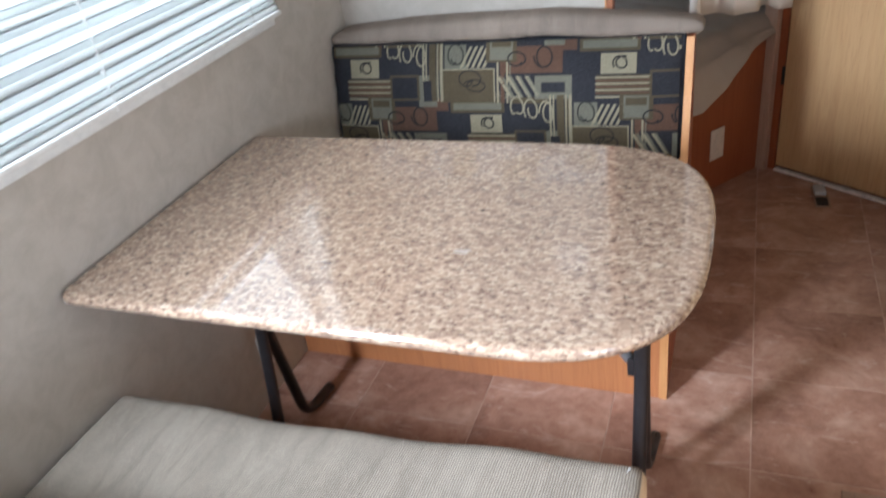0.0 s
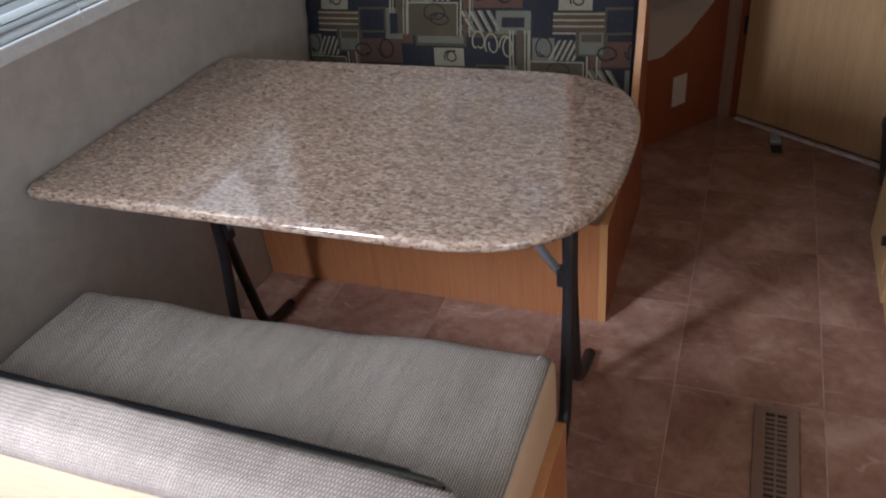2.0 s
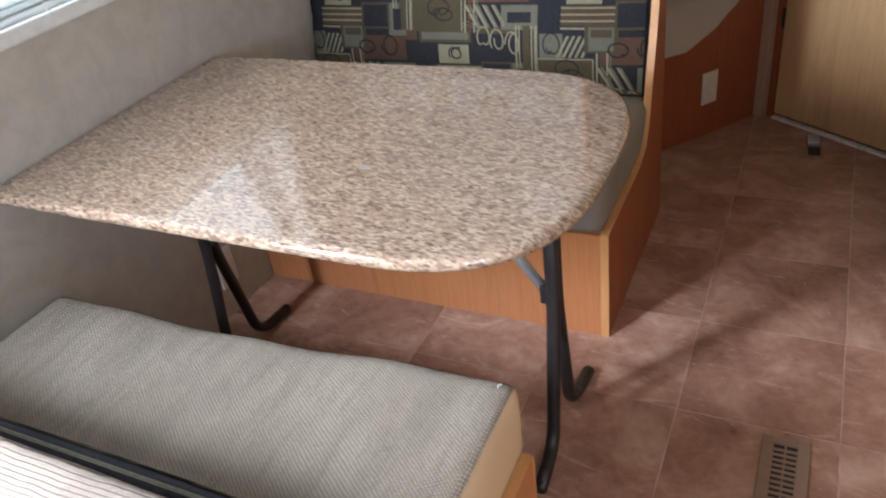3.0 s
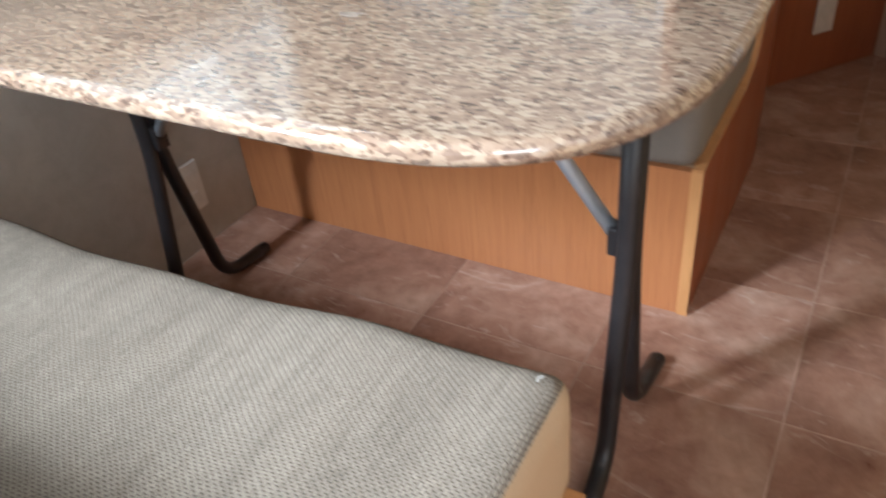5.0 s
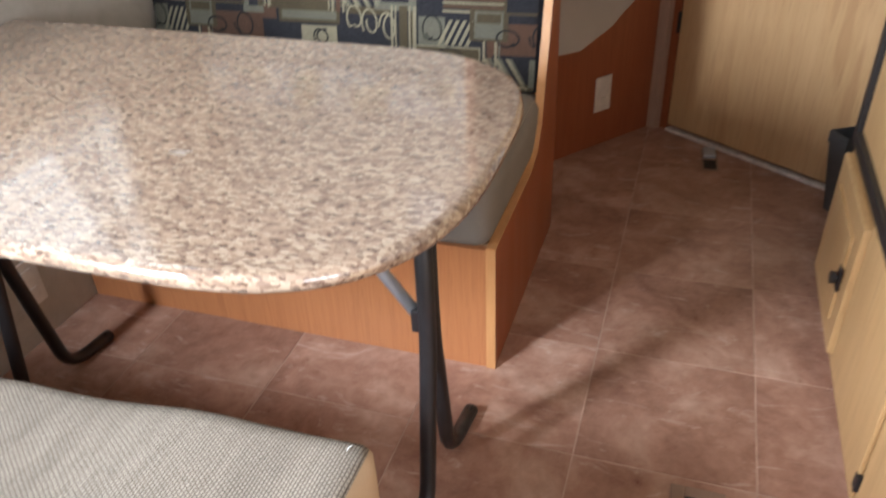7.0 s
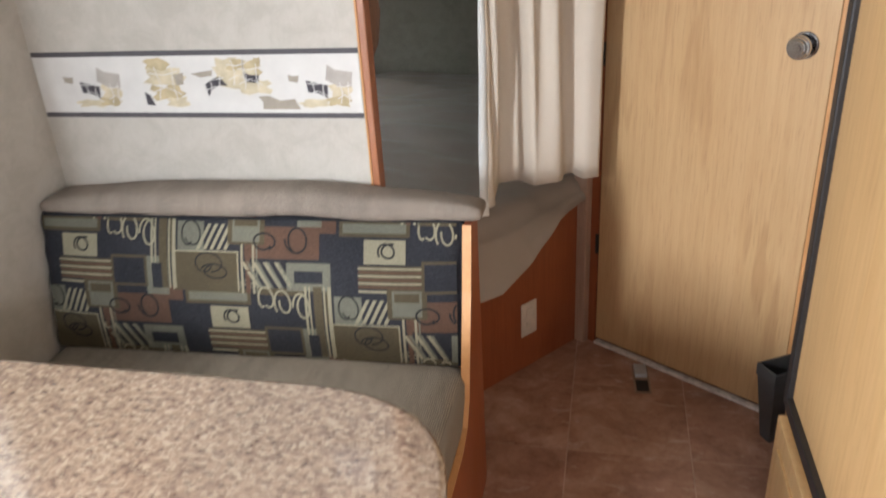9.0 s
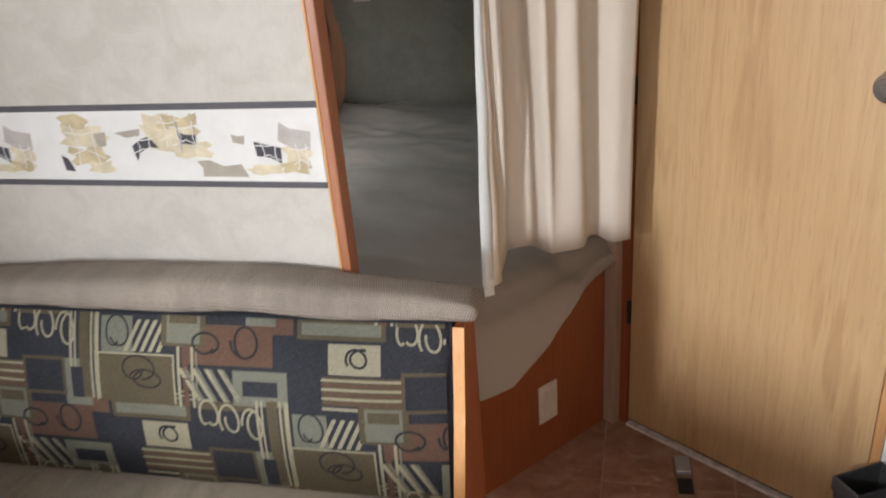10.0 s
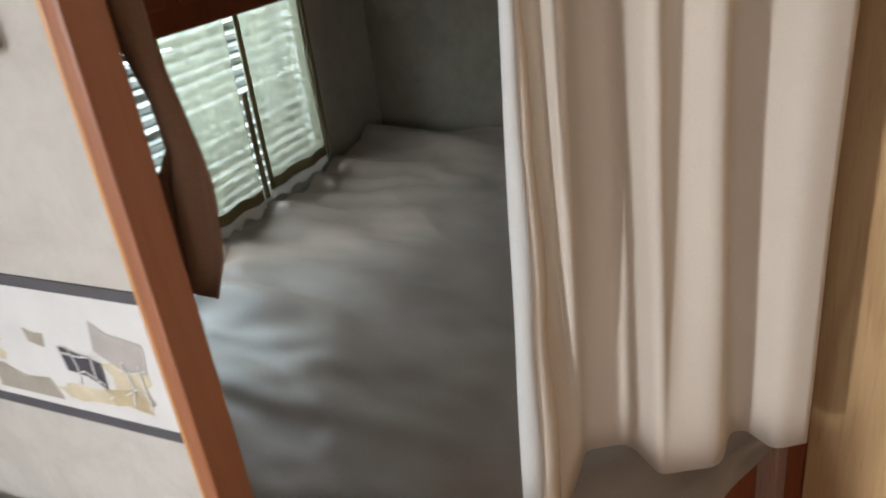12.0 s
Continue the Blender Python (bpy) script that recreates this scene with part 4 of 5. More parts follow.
def bed_curtain():
    line = turned((1.082, 2.588), (1.394, 2.917))
    # distance along the track and depth towards the room (minus), at the head and at the foot
    head = [(0.012, 0.004), (0.020, 0.010), (0.048, 0.010), (0.080, -0.022), (0.086, 0.020), (0.135, 0.020), (0.188, -0.022), (0.194, 0.004), (0.221, 0.004), (0.282, -0.036), (0.290, 0.010), (0.331, 0.006), (0.400, -0.034), (0.457, -0.040)]
    foot = [(0.028, 0.002), (0.042, 0.006), (0.056, 0.010), (0.068, 0.014), (0.080, 0.020), (0.147, 0.016), (0.190, -0.010), (0.205, -0.016), (0.225, -0.022), (0.300, -0.040), (0.308, 0.004), (0.348, 0.000), (0.400, -0.036), (0.450, -0.042)]

    def fine(points):
        run = []
        points = [(a + (2.0 if o > 0 else 1.0) * o, o * 4.2 if o > 0 else o) for a, o in points]
        for (a, b), (c, d) in zip(points, points[1:]):
            run += [(a + (c - a) * k / 5, b + (d - b) * k / 5) for k in range(5)]
        run.append(points[-1])
        for _ in range(3):
            run = [run[0]] + [tuple((u + 2 * v + w) / 4 for u, v, w in zip(p, q, r)) for p, q, r in zip(run, run[1:], run[2:])] + [run[-1]]
        return run

    def drape(name, upper, lower, low, mat, thick):
        bm = bmesh.new()
        cols = []
        n = 24
        for (s0, o0), (s1, o1) in zip(upper, lower):
            col = []
            for k in range(n + 1):
                g = k / n
                e = g ** 2.8
                p = line @ Vector((s0 + (s1 - s0) * e - 0.003, o0 + (o1 - o0) * e, 0))
                z = 1.96 + (low(s1) - 1.96) * g
                w = 0.005 * noise.noise(Vector((p.x * 8, p.y * 8, z * 2.5)))
                col.append(bm.verts.new((p.x + w, p.y + w * 0.7, z)))
            cols.append(col)
        for a, b in zip(cols, cols[1:]):
            for k in range(n):
                bm.faces.new((a[k], a[k + 1], b[k + 1], b[k]))
        ob = put(name, bm, mat, None, True)
        ob.modifiers.new("cloth", "SOLIDIFY").thickness = thick
        return ob

    low = lambda s: float(np.interp(s, (0.0, 0.05, 0.10, 0.16, 0.25, 0.29, 0.34, 0.36, 0.45), (0.690, 0.690, 0.718, 0.712, 0.714, 0.716, 0.712, 0.694, 0.690))) + 0.003 * math.sin(37 * s)
    parts = [drape("cloth", fine(head), fine(foot), low, M_CURTAIN, 0.003)]
    # the leading edge turns outwards in a strip that widens downwards, white along its edge
    bm, white = bmesh.new(), bmesh.new()
    n = 48
    for mesh, f0, f1, end in ((white, 0.0, 0.46, 0.712), (bm, 0.46, 1.0, 0.706)):
        cols = []
        for f in (f0, (f0 + f1) / 2, f1):
            col = []
            for k in range(n + 1):
                g = k / n
                z = 1.96 + (end - 1.96) * g
                wide = float(np.interp(g, (0, 0.3, 0.48, 0.6, 0.75, 0.9, 1), (0.010, 0.013, 0.024, 0.034, 0.042, 0.054, 0.056)))
                fold = 0.006 * (abs((z * 9.0) % 2 - 1) - 0.5) * min(1, max(0, (g - 0.3) * 4))
                p = line @ Vector((min(-0.010, 0.015 - 0.063 * g) + f * wide + fold * f * f, -0.012 - 0.026 * g - 0.008 * math.sin(3.1 * f) + 0.004 * noise.noise(Vector((f * 2, z * 6, 0.3))), 0))
                col.append(mesh.verts.new((p.x, p.y, z)))
            cols.append(col)
        for c0, c1 in zip(cols, cols[1:]):
            for k in range(n):
                mesh.faces.new((c0[k], c0[k + 1], c1[k + 1], c1[k]))
    for name, mesh, mat, label in (("hem", white, M_LACE, "white folded side hem"), ("turned_edge", bm, M_CURTAIN, "")):
        ob = put(name, mesh, mat, None, True)
        ob.modifiers.new("cloth", "SOLIDIFY").thickness = 0.0015
        parts.append(tagged(ob, label) if label else ob)
    tag = [(line @ Vector((s, o, 0))).to_2d() for s, o in ((-0.046, -0.042), (-0.022, -0.048))]
    parts.append(tagged(hang("tag", [tuple(p) for p in tag], 0.728, [0.686] * 2, M_WHITE, 0.001), "small white label tag"))
    parts.append(tube("track", [(0.90, 2.37, 1.97), (1.41, 2.94, 1.97)], 0.008, M_FRAME))
    thing("privacy_curtain", (1.2, 2.72, 1.97), "cream privacy curtain gathered beside the bed opening", "curtain", parts)


bed_curtain()


def tied_curtain():
    """The gathered end of a curtain that swells out from behind the jamb."""
    bm = bmesh.new()
    rows = []
    for k in range(15):
        g = k / 14
        z = 1.96 + (1.164 - 1.96) * g ** 0.6
        edge = float(np.interp(z, (1.164, 1.20, 1.28, 1.38, 1.96), (0.862, 0.884, 0.895, 0.872, 0.862)))
        inner = float(np.interp(z, (1.164, 1.27, 1.30, 1.36, 1.42, 1.96), (0.830, 0.838, 0.866, 0.862, 0.834, 0.822)))
        row = []
        for j in range(9):
            f = j / 8
            x = inner + (edge - inner) * f
            y = 2.334 + 0.008 * math.sin(9 * f) + 0.012 * f
            row.append(bm.verts.new((x, y, z + (0.012 * math.sin(5 * f) if k == 14 else 0))))
        rows.append(row)
    for a, b in zip(rows, rows[1:]):
        for j in range(8):
            bm.faces.new((a[j], a[j + 1], b[j + 1], b[j]))
    ob = put("tied_curtain", bm, M_CURTAIN_SHADED, None, True)
    ob.modifiers.new("cloth", "SOLIDIFY").thickness = 0.003
    tagged(ob, "curtain end hanging behind the jamb, browned for its shade", "curtain")


tied_curtain()


def window_curtain(y0, y1, low):
    pts = smooth_run([(0.042 + 0.008 * math.sin(2.1 * k + y0 * 9), y0 + (y1 - y0) * k / 6) for k in range(7)], 4)
    parts = [hang("cloth", pts, 1.50, [low + 0.022] * len(pts), M_GREEN, 0.0015)]
    parts.append(hang("hem", [(x + 0.002, y) for x, y in pts], low + 0.030, [low] * len(pts), M_HEM, 0.002))
    parts.append(hang("lace", [(x + 0.006, y) for x, y in pts], low + 0.002, [low - 0.026 + 0.008 * math.sin(k * 0.9) for k in range(len(pts))], M_LACE, 0.001))
    for y, top in ((y1 + 0.010, 1.06 if y1 < 3.5 else 1.50), (y0 - 0.002, 1.50)):
        parts.append(hang("side_hem", [(0.050, y - 0.010), (0.053, y), (0.050, y + 0.010)], top, [low + 0.004] * 3, M_HEM, 0.002))
    thing("window_curtain", (0.05, (y0 + y1) / 2, 1.50), "pale green translucent curtain over the bed window", "curtain", parts, "bed window curtains")


window_curtain(3.15, 3.385, 0.768)
window_curtain(3.428, 3.705, 0.782)
box_cab = [box("body", 0.003, 0.30, 2.335, FRONT - 0.004, 1.292, H - 0.004, M_RED, 0.003)]
for k in range(3):
    y = 2.42 + k * 0.57
    box_cab.append(box("door", 0.300, 0.316, y, y + 0.52, 1.34, H - 0.05, M_RED, 0.004))
thing("overhead_cabinet", (0.15, 3.2, 1.292), "dark red-brown overhead cabinet above the bed window", "cabinet", box_cab)


# ---------------------------------------------------------------- door
def wooden_door():
    parts = [box("slab", 0.0, DW + 0.004, 0.0, 0.034, 0.022, H - 0.03, M_OAK, 0.002, m=DOORF)]
    bm = bmesh.new()
    kx, kz = DW * 0.897, 1.115
    for r, y0, y1 in ((0.034, -0.006, 0.0), (0.030, -0.010, -0.006), (0.012, -0.030, -0.010), (0.022, -0.034, -0.030), (0.0275, -0.039, -0.034), (0.0295, -0.047, -0.039), (0.0275, -0.053, -0.047), (0.021, -0.058, -0.053), (0.011, -0.0605, -0.058)):
        made = bmesh.ops.create_cone(bm, cap_ends=True, segments=28, radius1=r, radius2=r * (0.9 if y0 < -0.05 else 1.0), depth=y1 - y0)["verts"]
        bmesh.ops.transform(bm, matrix=Matrix.Translation((kx, (y0 + y1) / 2, kz)) @ Matrix.Rotation(radians(90), 4, "X"), verts=made)
    bmesh.ops.transform(bm, matrix=DOORF, verts=bm.verts[:])
    parts.append(tagged(put("knob", bm, M_CHROME), "chrome round knob"))
    for z in (0.36, 1.0, 1.7):
        parts.append(tube("hinge", [tuple(DOORF @ Vector((-0.003, -0.006, z))), tuple(DOORF @ Vector((-0.003, -0.006, z + 0.07)))], 0.006, M_RUBBER, None, 8))
    thing("wooden_door", tuple(DOORF @ Vector((DW / 2, 0, 0))), "light oak veneer door, closed, with a chrome knob", "door", parts)
    tagged(box("threshold", -0.002, DW + 0.02, -0.010, 0.012, 0.0, 0.009, M_SILL, 0.002, m=DOORF), "narrow white threshold strip under the door", "threshold", kind="structure")


wooden_door()


# ---------------------------------------------------------------- kitchen side
def fridge_unit():
    X = 1.848
    y0, y1, z0 = 1.40, 2.16, 0.405
    body = [box("body", X + 0.002, RIGHT - 0.01, y0, y1 + 0.015, 0.0, z0, M_OAK_Y, 0.002)]
    body.append(box("door", X - 0.020, X + 0.001, 1.79, 2.15, 0.05, z0 - 0.03, M_OAK_Y, 0.006))
    body.append(box("door_panel", X - 0.026, X - 0.019, 1.845, 2.095, 0.105, z0 - 0.085, M_OAK_Y, 0.006))
    body.append(box("door", X - 0.008, X + 0.001, 1.405, 1.785, 0.03, z0 - 0.012, M_OAK_Y, 0.003))
    bm = bmesh.new()
    for r, a, b in ((0.006, X - 0.034, X - 0.022), (0.014, X - 0.043, X - 0.032)):
        made = bmesh.ops.create_cone(bm, cap_ends=True, segments=14, radius1=r, radius2=r, depth=b - a)["verts"]
        bmesh.ops.transform(bm, matrix=Matrix.Translation(((a + b) / 2, 1.85, 0.215)) @ Matrix.Rotation(radians(90), 4, "Y"), verts=made)
    add_box(bm, X - 0.028, X - 0.022, 1.835, 1.865, 0.185, 0.245, 0.004)
    body.append(tagged(put("knob", bm, M_BLACK), "black iron knob"))
    for z in (0.06, 0.29):
        body.append(tagged(box("hinge", X - 0.010, X + 0.002, 1.392, 1.412, z, z + 0.035, M_BLACK, 0.002), "black hinge"))
    thing("base_cabinet", (2.1, 1.78, 0), "light oak base cabinet under the fridge, with a black knob", "cabinet", body)
    f = [box("body", X + 0.03, RIGHT - 0.01, y0 + 0.004, y1, z0 + 0.002, 1.90, M_TRIM, 0.004)]
    w = 0.034
    f.append(box("door_panel", X, X + 0.03, y0 + w, y1 - w, z0 + w, 1.86, M_OAK_Y, 0.001))
    bm = bmesh.new()
    add_box(bm, X - 0.012, X + 0.03, y0, y0 + w, z0 + 0.002, 1.90, 0.004)
    add_box(bm, X - 0.012, X + 0.03, y1 - w, y1, z0 + 0.002, 1.90, 0.004)
    add_box(bm, X - 0.014, X + 0.03, y0 + w, y1 - w, z0 + 0.002, z0 + w, 0.004)
    add_box(bm, X - 0.012, X + 0.03, y0 + w, y1 - w, 1.86, 1.90, 0.004)
    f.append(tagged(put("frame", bm, M_TRIM), "black door frame trim"))
    thing("refrigerator", (2.1, 1.78, z0), "built-in refrigerator with an oak door panel in black trim", "refrigerator", f)
    # cabinet with an oven towards the rear
    k = [box("body", X + 0.004, RIGHT - 0.01, 0.30, 1.384, 0.0, 0.88, M_OAK_Y, 0.002)]
    k.append(box("face", X - 0.004, X + 0.006, 1.27, 1.386, 0.0, 0.88, M_OAK_Y, 0.002))
    k.append(tagged(box("oven", X - 0.016, X + 0.01, 0.74, 1.262, 0.36, 0.84, M_TRIM, 0.01), "black oven front"))
    k.append(box("counter", X - 0.025, RIGHT - 0.008, 0.28, 1.386, 0.882, 0.915, M_TABLE, 0.006))
    thing("kitchen_cabinet", (2.1, 0.85, 0), "oak kitchen cabinet with a black oven front", "cabinet", k)


fridge_unit()


# ---------------------------------------------------------------- small things
def waste_bin():
    """Slim tapered open bin with sharp corners between the fridge and the door."""
    m = pose(1.857, 2.552, 0, 0, 0, 30)
    bm = bmesh.new()
    rings = []
    for inset, z in ((0.030, 0.0), (0.004, 0.214), (0.0, 0.216), (0.0, 0.252), (0.004, 0.255), (0.007, 0.252), (0.034, 0.012)):
        rings.append([bm.verts.new((x, y, z)) for x, y in ((inset, -0.076 + inset * 0.6), (0.132 - inset * 0.3, -0.076 + inset * 0.6), (0.132 - inset * 0.3, -inset * 0.6), (inset, -inset * 0.6))])
    for a, b in zip(rings, rings[1:]):
        for k in range(4):
            bm.faces.new((a[k], a[(k + 1) % 4], b[(k + 1) % 4], b[k]))
    bm.faces.new(rings[0]), bm.faces.new(rings[-1])
    bmesh.ops.transform(bm, matrix=m, verts=bm.verts[:])
    body = put("body", bm, M_FLAP)
    label = box("sticker", 0.078, 0.104, -0.0785, -0.0775, 0.205, 0.240, M_WHITE, 0, m=m)
    thing("waste_bin", (1.857, 2.552, 0), "charcoal plastic waste bin in the corner by the door", "bin", [body, label])


waste_bin()


def outlet(m, label, mat=M_ALMOND):
    bm = bmesh.new()
    add_box(bm, -0.036, 0.036, -0.005, 0.0, -0.062, 0.062, 0.0025)
    bmesh.ops.transform(bm, matrix=m, verts=bm.verts[:])
    plate = put("plate", bm, mat)
    parts = [plate] + [box("socket", -0.015, 0.015, -0.0075, -0.0045, z - 0.014, z + 0.014, mat, 0.001, m=m) for z in (-0.026, 0.026)]
    thing("power_outlet", tuple(m.translation), label, "outlet", parts, "wall outlets")


outlet(BED @ pose(0.612, -0.001, 0.192), "almond plastic power outlet on the bed base")
outlet(pose(0.001, 1.418, 0.160, 0, 0, 90), "white plastic outlet on the wall under the table", M_WHITE)


def floor_vent():
    x0, x1, y0, y1 = 1.530, 1.630, 1.07, 1.372
    # Flat dark sheet paints the shaded depth below the slats.
    parts = [box("well_shade", x0 + 0.02, x1 - 0.02, y0 + 0.02, y1 - 0.02, 0.0006, 0.0022, M_RUBBER, 0)]
    bm = bmesh.new()
    add_box(bm, x0, x0 + 0.026, y0, y1, 0.0006, 0.006, 0.002)
    add_box(bm, x1 - 0.026, x1, y0, y1, 0.0006, 0.006, 0.002)
    add_box(bm, x0 + 0.026, x1 - 0.026, y0, y0 + 0.022, 0.0006, 0.006, 0.002)
    add_box(bm, x0 + 0.026, x1 - 0.026, y1 - 0.022, y1, 0.0006, 0.006, 0.002)
    add_box(bm, (x0 + x1) / 2 - 0.002, (x0 + x1) / 2 + 0.002, y0 + 0.022, y1 - 0.022, 0.0006, 0.0056)
    parts.append(put("frame", bm, M_VENT))
    bm = bmesh.new()
    add_box(bm, x0 + 0.026, x1 - 0.026, -0.0035, 0.0035, 0.0015, 0.0052, 0.001)
    bar = mesh_of(bm, "slat", M_VENT)
    n = 17
    for k in range(1, n):
        ob = new("slat", bar)
        ob.location = (0, y0 + 0.022 + (y1 - y0 - 0.044) * k / n, 0)
        parts.append(ob)
    thing("floor_vent", ((x0 + x1) / 2, (y0 + y1) / 2, 0), "brown slotted floor vent set in the tiles", "vent", parts)


floor_vent()


def door_catch():
    m = pose(1.556, 2.795, 0, 0, 0, 4)
    parts = [box("plate", -0.026, 0.026, -0.082, 0.078, 0.0006, 0.004, M_VENT, 0.001, m=m), box("pocket", -0.020, 0.020, -0.074, -0.012, 0.003, 0.0055, M_RUBBER, 0.001, m=m),
             tagged(box("latch", -0.020, 0.020, 0.004, 0.070, 0.003, 0.016, M_STEEL, 0.003, m=m), "grey metal latch")]
    thing("floor_catch", (1.556, 2.795, 0), "small brown floor catch with a grey metal latch", "door catch", parts)


door_catch()


def border():
    """Printed wallpaper border along the partition."""
    yb = 2.2695
    z0, z1 = 1.046, 1.197
    parts = [box("paper", 0.004, 0.856, yb - 0.0012, yb, z0, z1, M_BAND, 0)]
    for z in (z0 - 0.006, z1 - 0.006):
        parts.append(box("line", 0.004, 0.857, yb - 0.0020, yb - 0.0002, z, z + 0.012, M_BANDLINE, 0))
    layers = {}

    def poly(pts, mat, lift):
        layers.setdefault(mat.name, (mat, bmesh.new()))
        bm = layers[mat.name][1]
        bm.faces.new([bm.verts.new((x, yb - 0.0014 - lift, z)) for x, z in pts])

    def ragged(cx, cz, w, h, mat, lift, n=14):
        pts = []
        for k in range(n):
            t = 2 * math.pi * k / n
            r = 1 + 0.22 * math.sin(5 * t + cx * 40) + random.uniform(-0.12, 0.12)
            e = max(abs(math.cos(t)), abs(math.sin(t)))
            pts.append((cx + w / 2 * math.cos(t) * r / e * 0.9, min(z1 - 0.004, max(z0 + 0.004, cz + h / 2 * math.sin(t) * r / e * 0.9))))
        poly(pts, mat, lift)

    def stroke(cx, cz, w, h, lift):
        for k in range(2):
            f = (k - 0.5) * 0.6
            poly([(cx - w / 2, cz + f * h), (cx - w / 2, cz + f * h + 0.002), (cx, cz + f * h * 0.6 + 0.006), (cx + w / 2, cz + f * h * 1.2 + 0.002), (cx + w / 2, cz + f * h * 1.2), (cx, cz + f * h * 0.6 + 0.004)], M_BAND, lift)
            poly([(cx + f * w, cz - h / 2), (cx + f * w + 0.002, cz - h / 2), (cx + f * w * 0.7 + 0.004, cz), (cx + f * w + 0.002, cz + h / 2), (cx + f * w, cz + h / 2), (cx + f * w * 0.7 + 0.002, cz)], M_BAND, lift)

    shapes = (
        (M_BGREY, 0.0004, (0.779, 1.166), (0.798, 1.154), (0.839, 1.148), (0.834, 1.114), (0.80, 1.116), (0.772, 1.131)),
        (M_BDARK, 0.0010, (0.723, 1.130), (0.748, 1.124), (0.776, 1.118), (0.774, 1.088), (0.752, 1.099), (0.726, 1.102)),
        (M_BTAUPE, 0.0004, (0.598, 1.092), (0.625, 1.094), (0.653, 1.082), (0.690, 1.086), (0.702, 1.061), (0.606, 1.061), (0.608, 1.078)),
        (M_BTAUPE, 0.0004, (0.679, 1.144), (0.692, 1.140), (0.707, 1.141), (0.703, 1.124), (0.681, 1.128)),
        (M_BDARK, 0.0010, (0.570, 1.152), (0.582, 1.144), (0.607, 1.143), (0.604, 1.124), (0.572, 1.127)),
        (M_BDARK, 0.0010, (0.465, 1.122), (0.488, 1.136), (0.505, 1.140), (0.523, 1.118), (0.502, 1.120), (0.482, 1.110), (0.470, 1.092)),
        (M_BTAUPE, 0.0004, (0.432, 1.148), (0.490, 1.156), (0.486, 1.142), (0.455, 1.138)),
        (M_BTAUPE, 0.0008, (0.384, 1.146), (0.412, 1.150), (0.408, 1.122), (0.388, 1.120)),
        (M_BDARK, 0.0010, (0.298, 1.104), (0.312, 1.096), (0.322, 1.070), (0.300, 1.072)),
    )
    blots = ((0.530, 1.165, 0.070, 0.040, M_TAN2, 0.0), (0.575, 1.160, 0.090, 0.044, M_TAN, 0.0001), (0.550, 1.135, 0.13, 0.050, M_TAN2, 0.0002), (0.590, 1.115, 0.10, 0.034, M_TAN2, 0.0003), (0.605, 1.172, 0.022, 0.022, M_TAN, 0.0004),
             (0.808, 1.104, 0.058, 0.046, M_TAN2, 0.0002), (0.740, 1.076, 0.080, 0.020, M_TAN2, 0.0003), (0.800, 1.080, 0.060, 0.024, M_TAN, 0.0005),
             (0.345, 1.170, 0.070, 0.034, M_TAN, 0.0), (0.365, 1.140, 0.110, 0.046, M_TAN2, 0.0001), (0.360, 1.100, 0.090, 0.040, M_TAN, 0.0002), (0.385, 1.078, 0.060, 0.026, M_TAN2, 0.0003))
    strands = ((0.49, 1.120, 0.05, 0.045), (0.585, 1.140, 0.06, 0.06), (0.555, 1.150, 0.05, 0.06), (0.75, 1.108, 0.05, 0.045), (0.815, 1.10, 0.035, 0.05), (0.36, 1.125, 0.08, 0.08))
    for ox in (-0.60, 0.0):
        for mat, lift, *pts in shapes:
            if all(0.008 < ox + x < 0.853 for x, _ in pts):
                poly([(ox + x, z) for x, z in pts], mat, lift)
        for cx, cz, w, h, mat, lift in blots:
            if 0.01 < ox + cx - w / 2 and ox + cx + w / 2 < 0.853:
                ragged(ox + cx, cz, w, h, mat, lift)
        for cx, cz, w, h in strands:
            if 0.01 < ox + cx - w / 2:
                stroke(ox + cx, cz, w, h, 0.0014)
    for mat, bm in layers.values():
        me = bpy.data.meshes.new("printed_shapes")
        bm.to_mesh(me)
        bm.free()
        me.materials.append(mat)
        parts.append(tagged(new("printed_shapes", me), kind="stuff"))
    thing("wallpaper_border", (0.42, yb, z0), "wallpaper border with tan and dark collage shapes between dark lines", "wallpaper border", parts)


border()


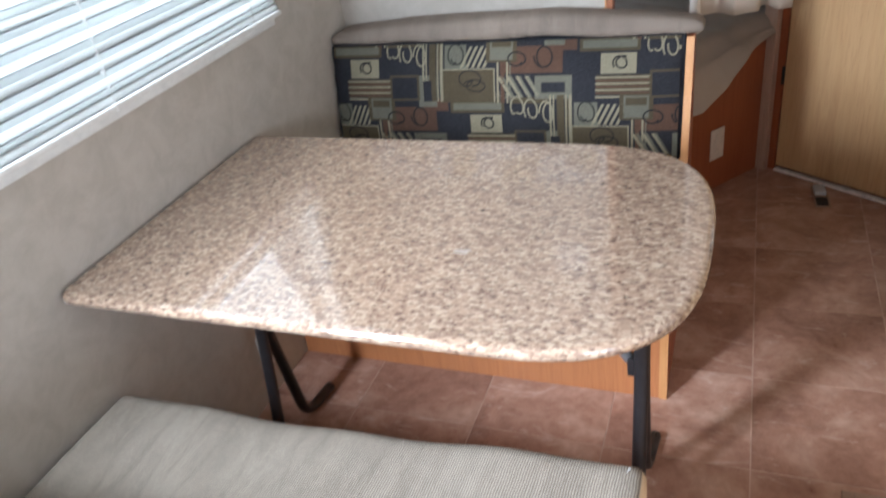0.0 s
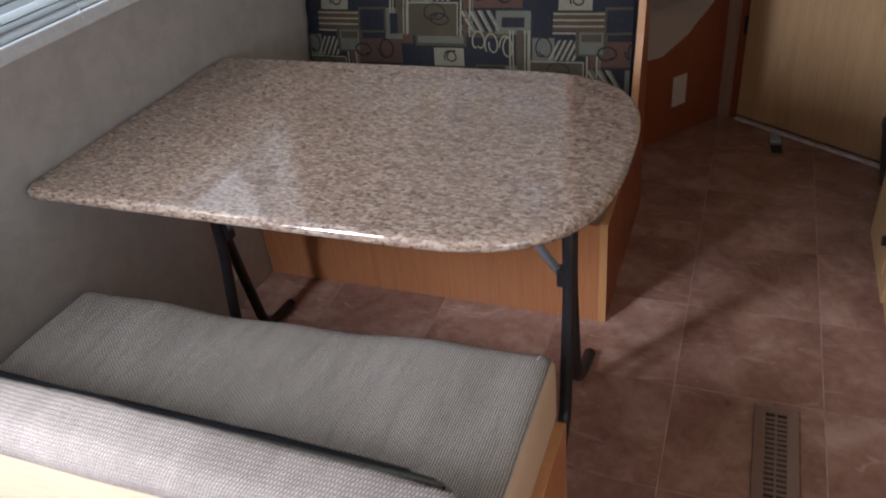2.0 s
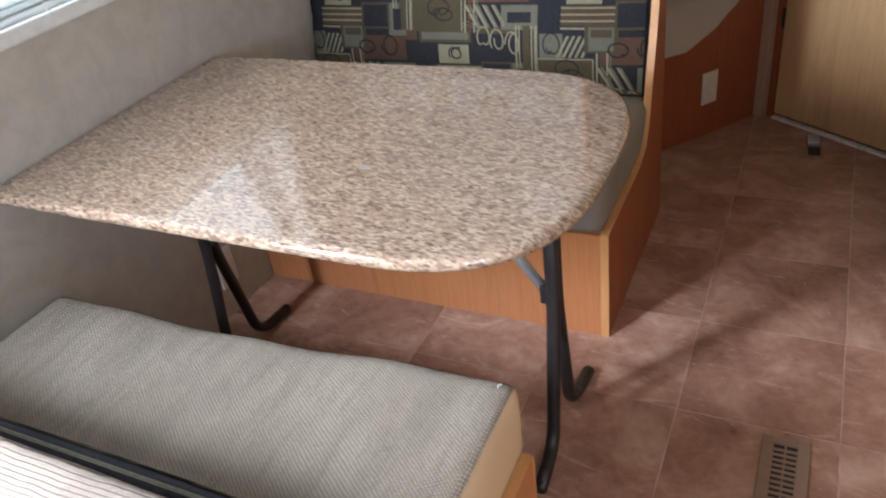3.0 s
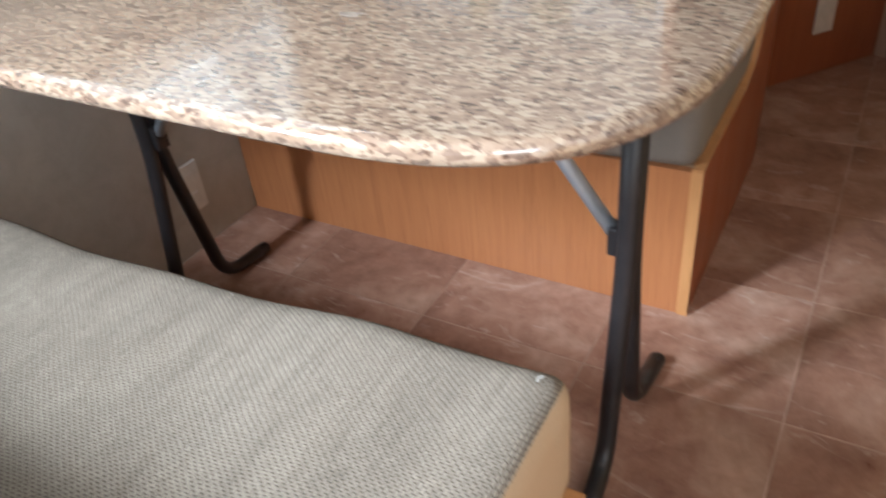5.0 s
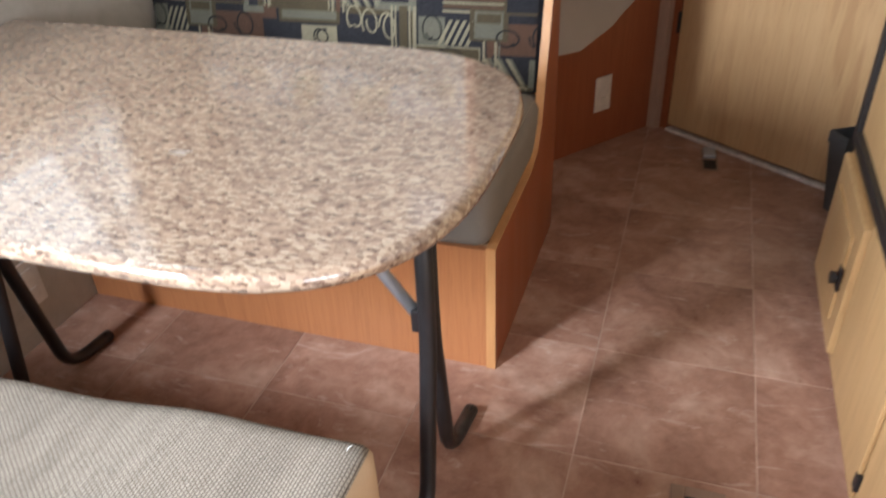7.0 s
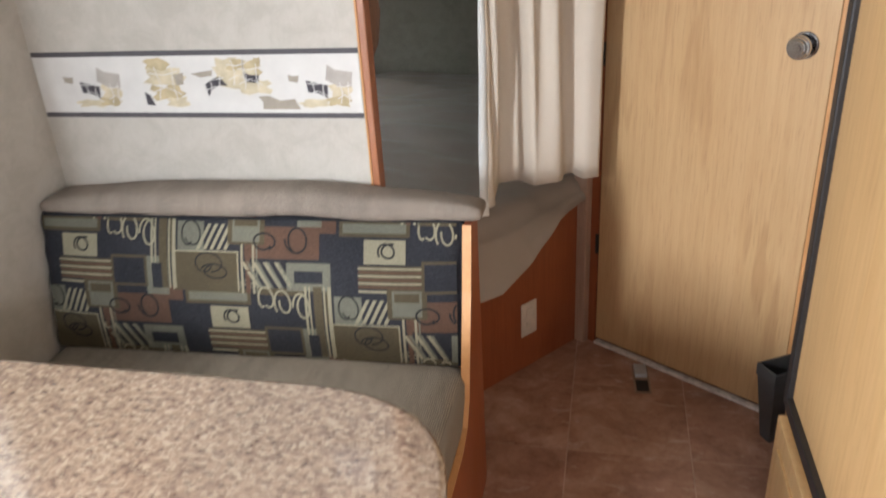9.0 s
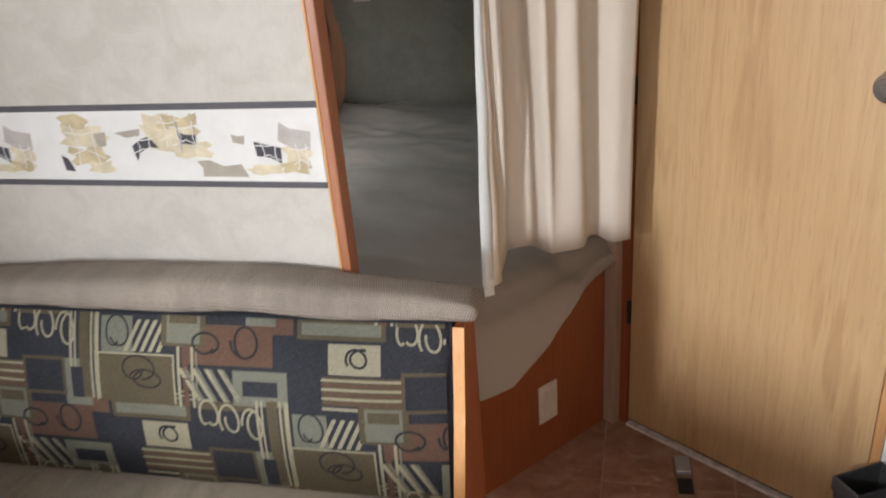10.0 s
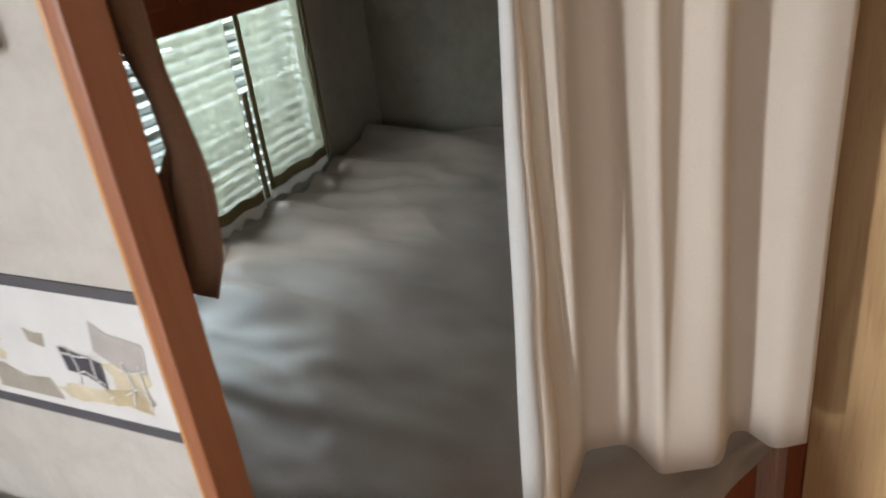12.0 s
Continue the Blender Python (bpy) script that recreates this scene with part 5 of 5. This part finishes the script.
def notice():
    """A small boxed wall unit: taupe housing with slots in its side, a white printed sheet on its front."""
    y, x0, x1, z0, z1 = 2.2695, 0.672, 0.799, 1.408, 1.545
    yf = y - 0.026
    parts = [box("housing", x0 + 0.003, x1, yf, y, z0 + 0.003, z1, M_BTAUPE, 0.003), box("sheet", x0, x1 - 0.006, yf - 0.0022, yf - 0.0006, z0, z1 - 0.003, M_PAPER, 0.0004)]
    bm = bmesh.new()
    # Dark bars paint the shade inside the housing's side openings.
    for k in range(9):
        add_box(bm, x1 - 0.001, x1 + 0.0006, yf + 0.006, y - 0.008, 1.446 + k * 0.010, 1.4495 + k * 0.010)
    parts.append(tagged(put("slots", bm, M_RUBBER), kind="stuff"))
    bm, w = bmesh.new(), x1 - 0.006 - x0

    def bar(f0, f1, z, high):
        add_box(bm, x0 + f0 * w, x0 + f1 * w, yf - 0.0030, yf - 0.0020, z, z + high)

    for f0, f1, z, high in ((0.15, 0.56, 1.4685, 0.0026), (0.15, 0.22, 1.4615, 0.0055), (0.17, 0.60, 1.4575, 0.0008), (0.18, 0.60, 1.4545, 0.0008), (0.16, 0.38, 1.4310, 0.0009), (0.19, 0.42, 1.4280, 0.0009), (0.60, 0.84, 1.4310, 0.0009),
                            (0.62, 0.86, 1.4280, 0.0009), (0.02, 0.98, 1.4238, 0.0006), (0.20, 0.29, 1.4160, 0.0050), (0.64, 0.72, 1.4160, 0.0050), (0.22, 0.36, 1.4125, 0.0008), (0.60, 0.78, 1.4125, 0.0008)):
        bar(f0, f1, z, high)
    wave = [(x0 + w * (0.17 + 0.0052 * k), yf - 0.0026, 1.4420 + 0.0018 * math.sin(k * 0.9) + 0.0014 * math.sin(k * 0.37)) for k in range(96)]
    add_tube(bm, [Vector(p) for p in wave], 0.0004, 4)
    parts.append(tagged(put("lines", bm, M_INK), kind="stuff"))
    thing("wall_unit", (0.735, y, z0), "taupe wall unit with a white printed sheet on its front", "wall unit", parts)


notice()


def switch():
    y = FRONT
    parts = [box("plate", 0.250, 0.325, y - 0.006, y, 1.155, 1.275, M_ALMOND, 0.003), box("rocker", 0.271, 0.304, y - 0.010, y - 0.005, 1.185, 1.245, M_FRAME, 0.003)]
    thing("light_switch", (0.287, y, 1.155), "almond light switch plate above the bed", "switch", parts)


switch()


def loose_threads():
    bm = bmesh.new()
    for x, y, dx, dz in ((1.116, 0.896, 0.012, 0.020), (0.62, 0.902, -0.004, 0.014), (0.70, 0.902, 0.006, 0.009), (1.02, 0.902, 0.004, 0.008)):
        base = Vector((x, y - 0.010, 0.449 + 0.046 * (x / 1.15) ** 2.6))
        add_tube(bm, [base, base + Vector((dx * 0.2, 0.002, dz * 0.3)), base + Vector((dx * 0.6, 0.003, dz * 0.5))], 0.0006, 5)
    tagged(put("loose_thread", bm, M_LACE), "pale loose threads along the seat cushion's seam", "thread", kind="stuff")


loose_threads()


# ---------------------------------------------------------------- floor tiles
def tiles():
    px, py, gap = 0.353, 0.338, 0.0030
    bm = bmesh.new()
    add_box(bm, gap / 2, px - gap / 2, gap / 2, py - gap / 2, -0.006, 0.0, 0.0008)
    whole = mesh_of(bm, "tile", M_TILE)
    bx, by = 1.335 - 4 * px, 1.395 - 14 * py
    for i in range(8):
        for j in range(23):
            x, y = bx + i * px, by + j * py
            if x > RIGHT or y > FRONT or y + py < REAR:
                continue
            ob = new("tile", whole)
            ob.location = (x, y, random.uniform(-0.0003, 0.0003))
            ob.parent = floor


tiles()
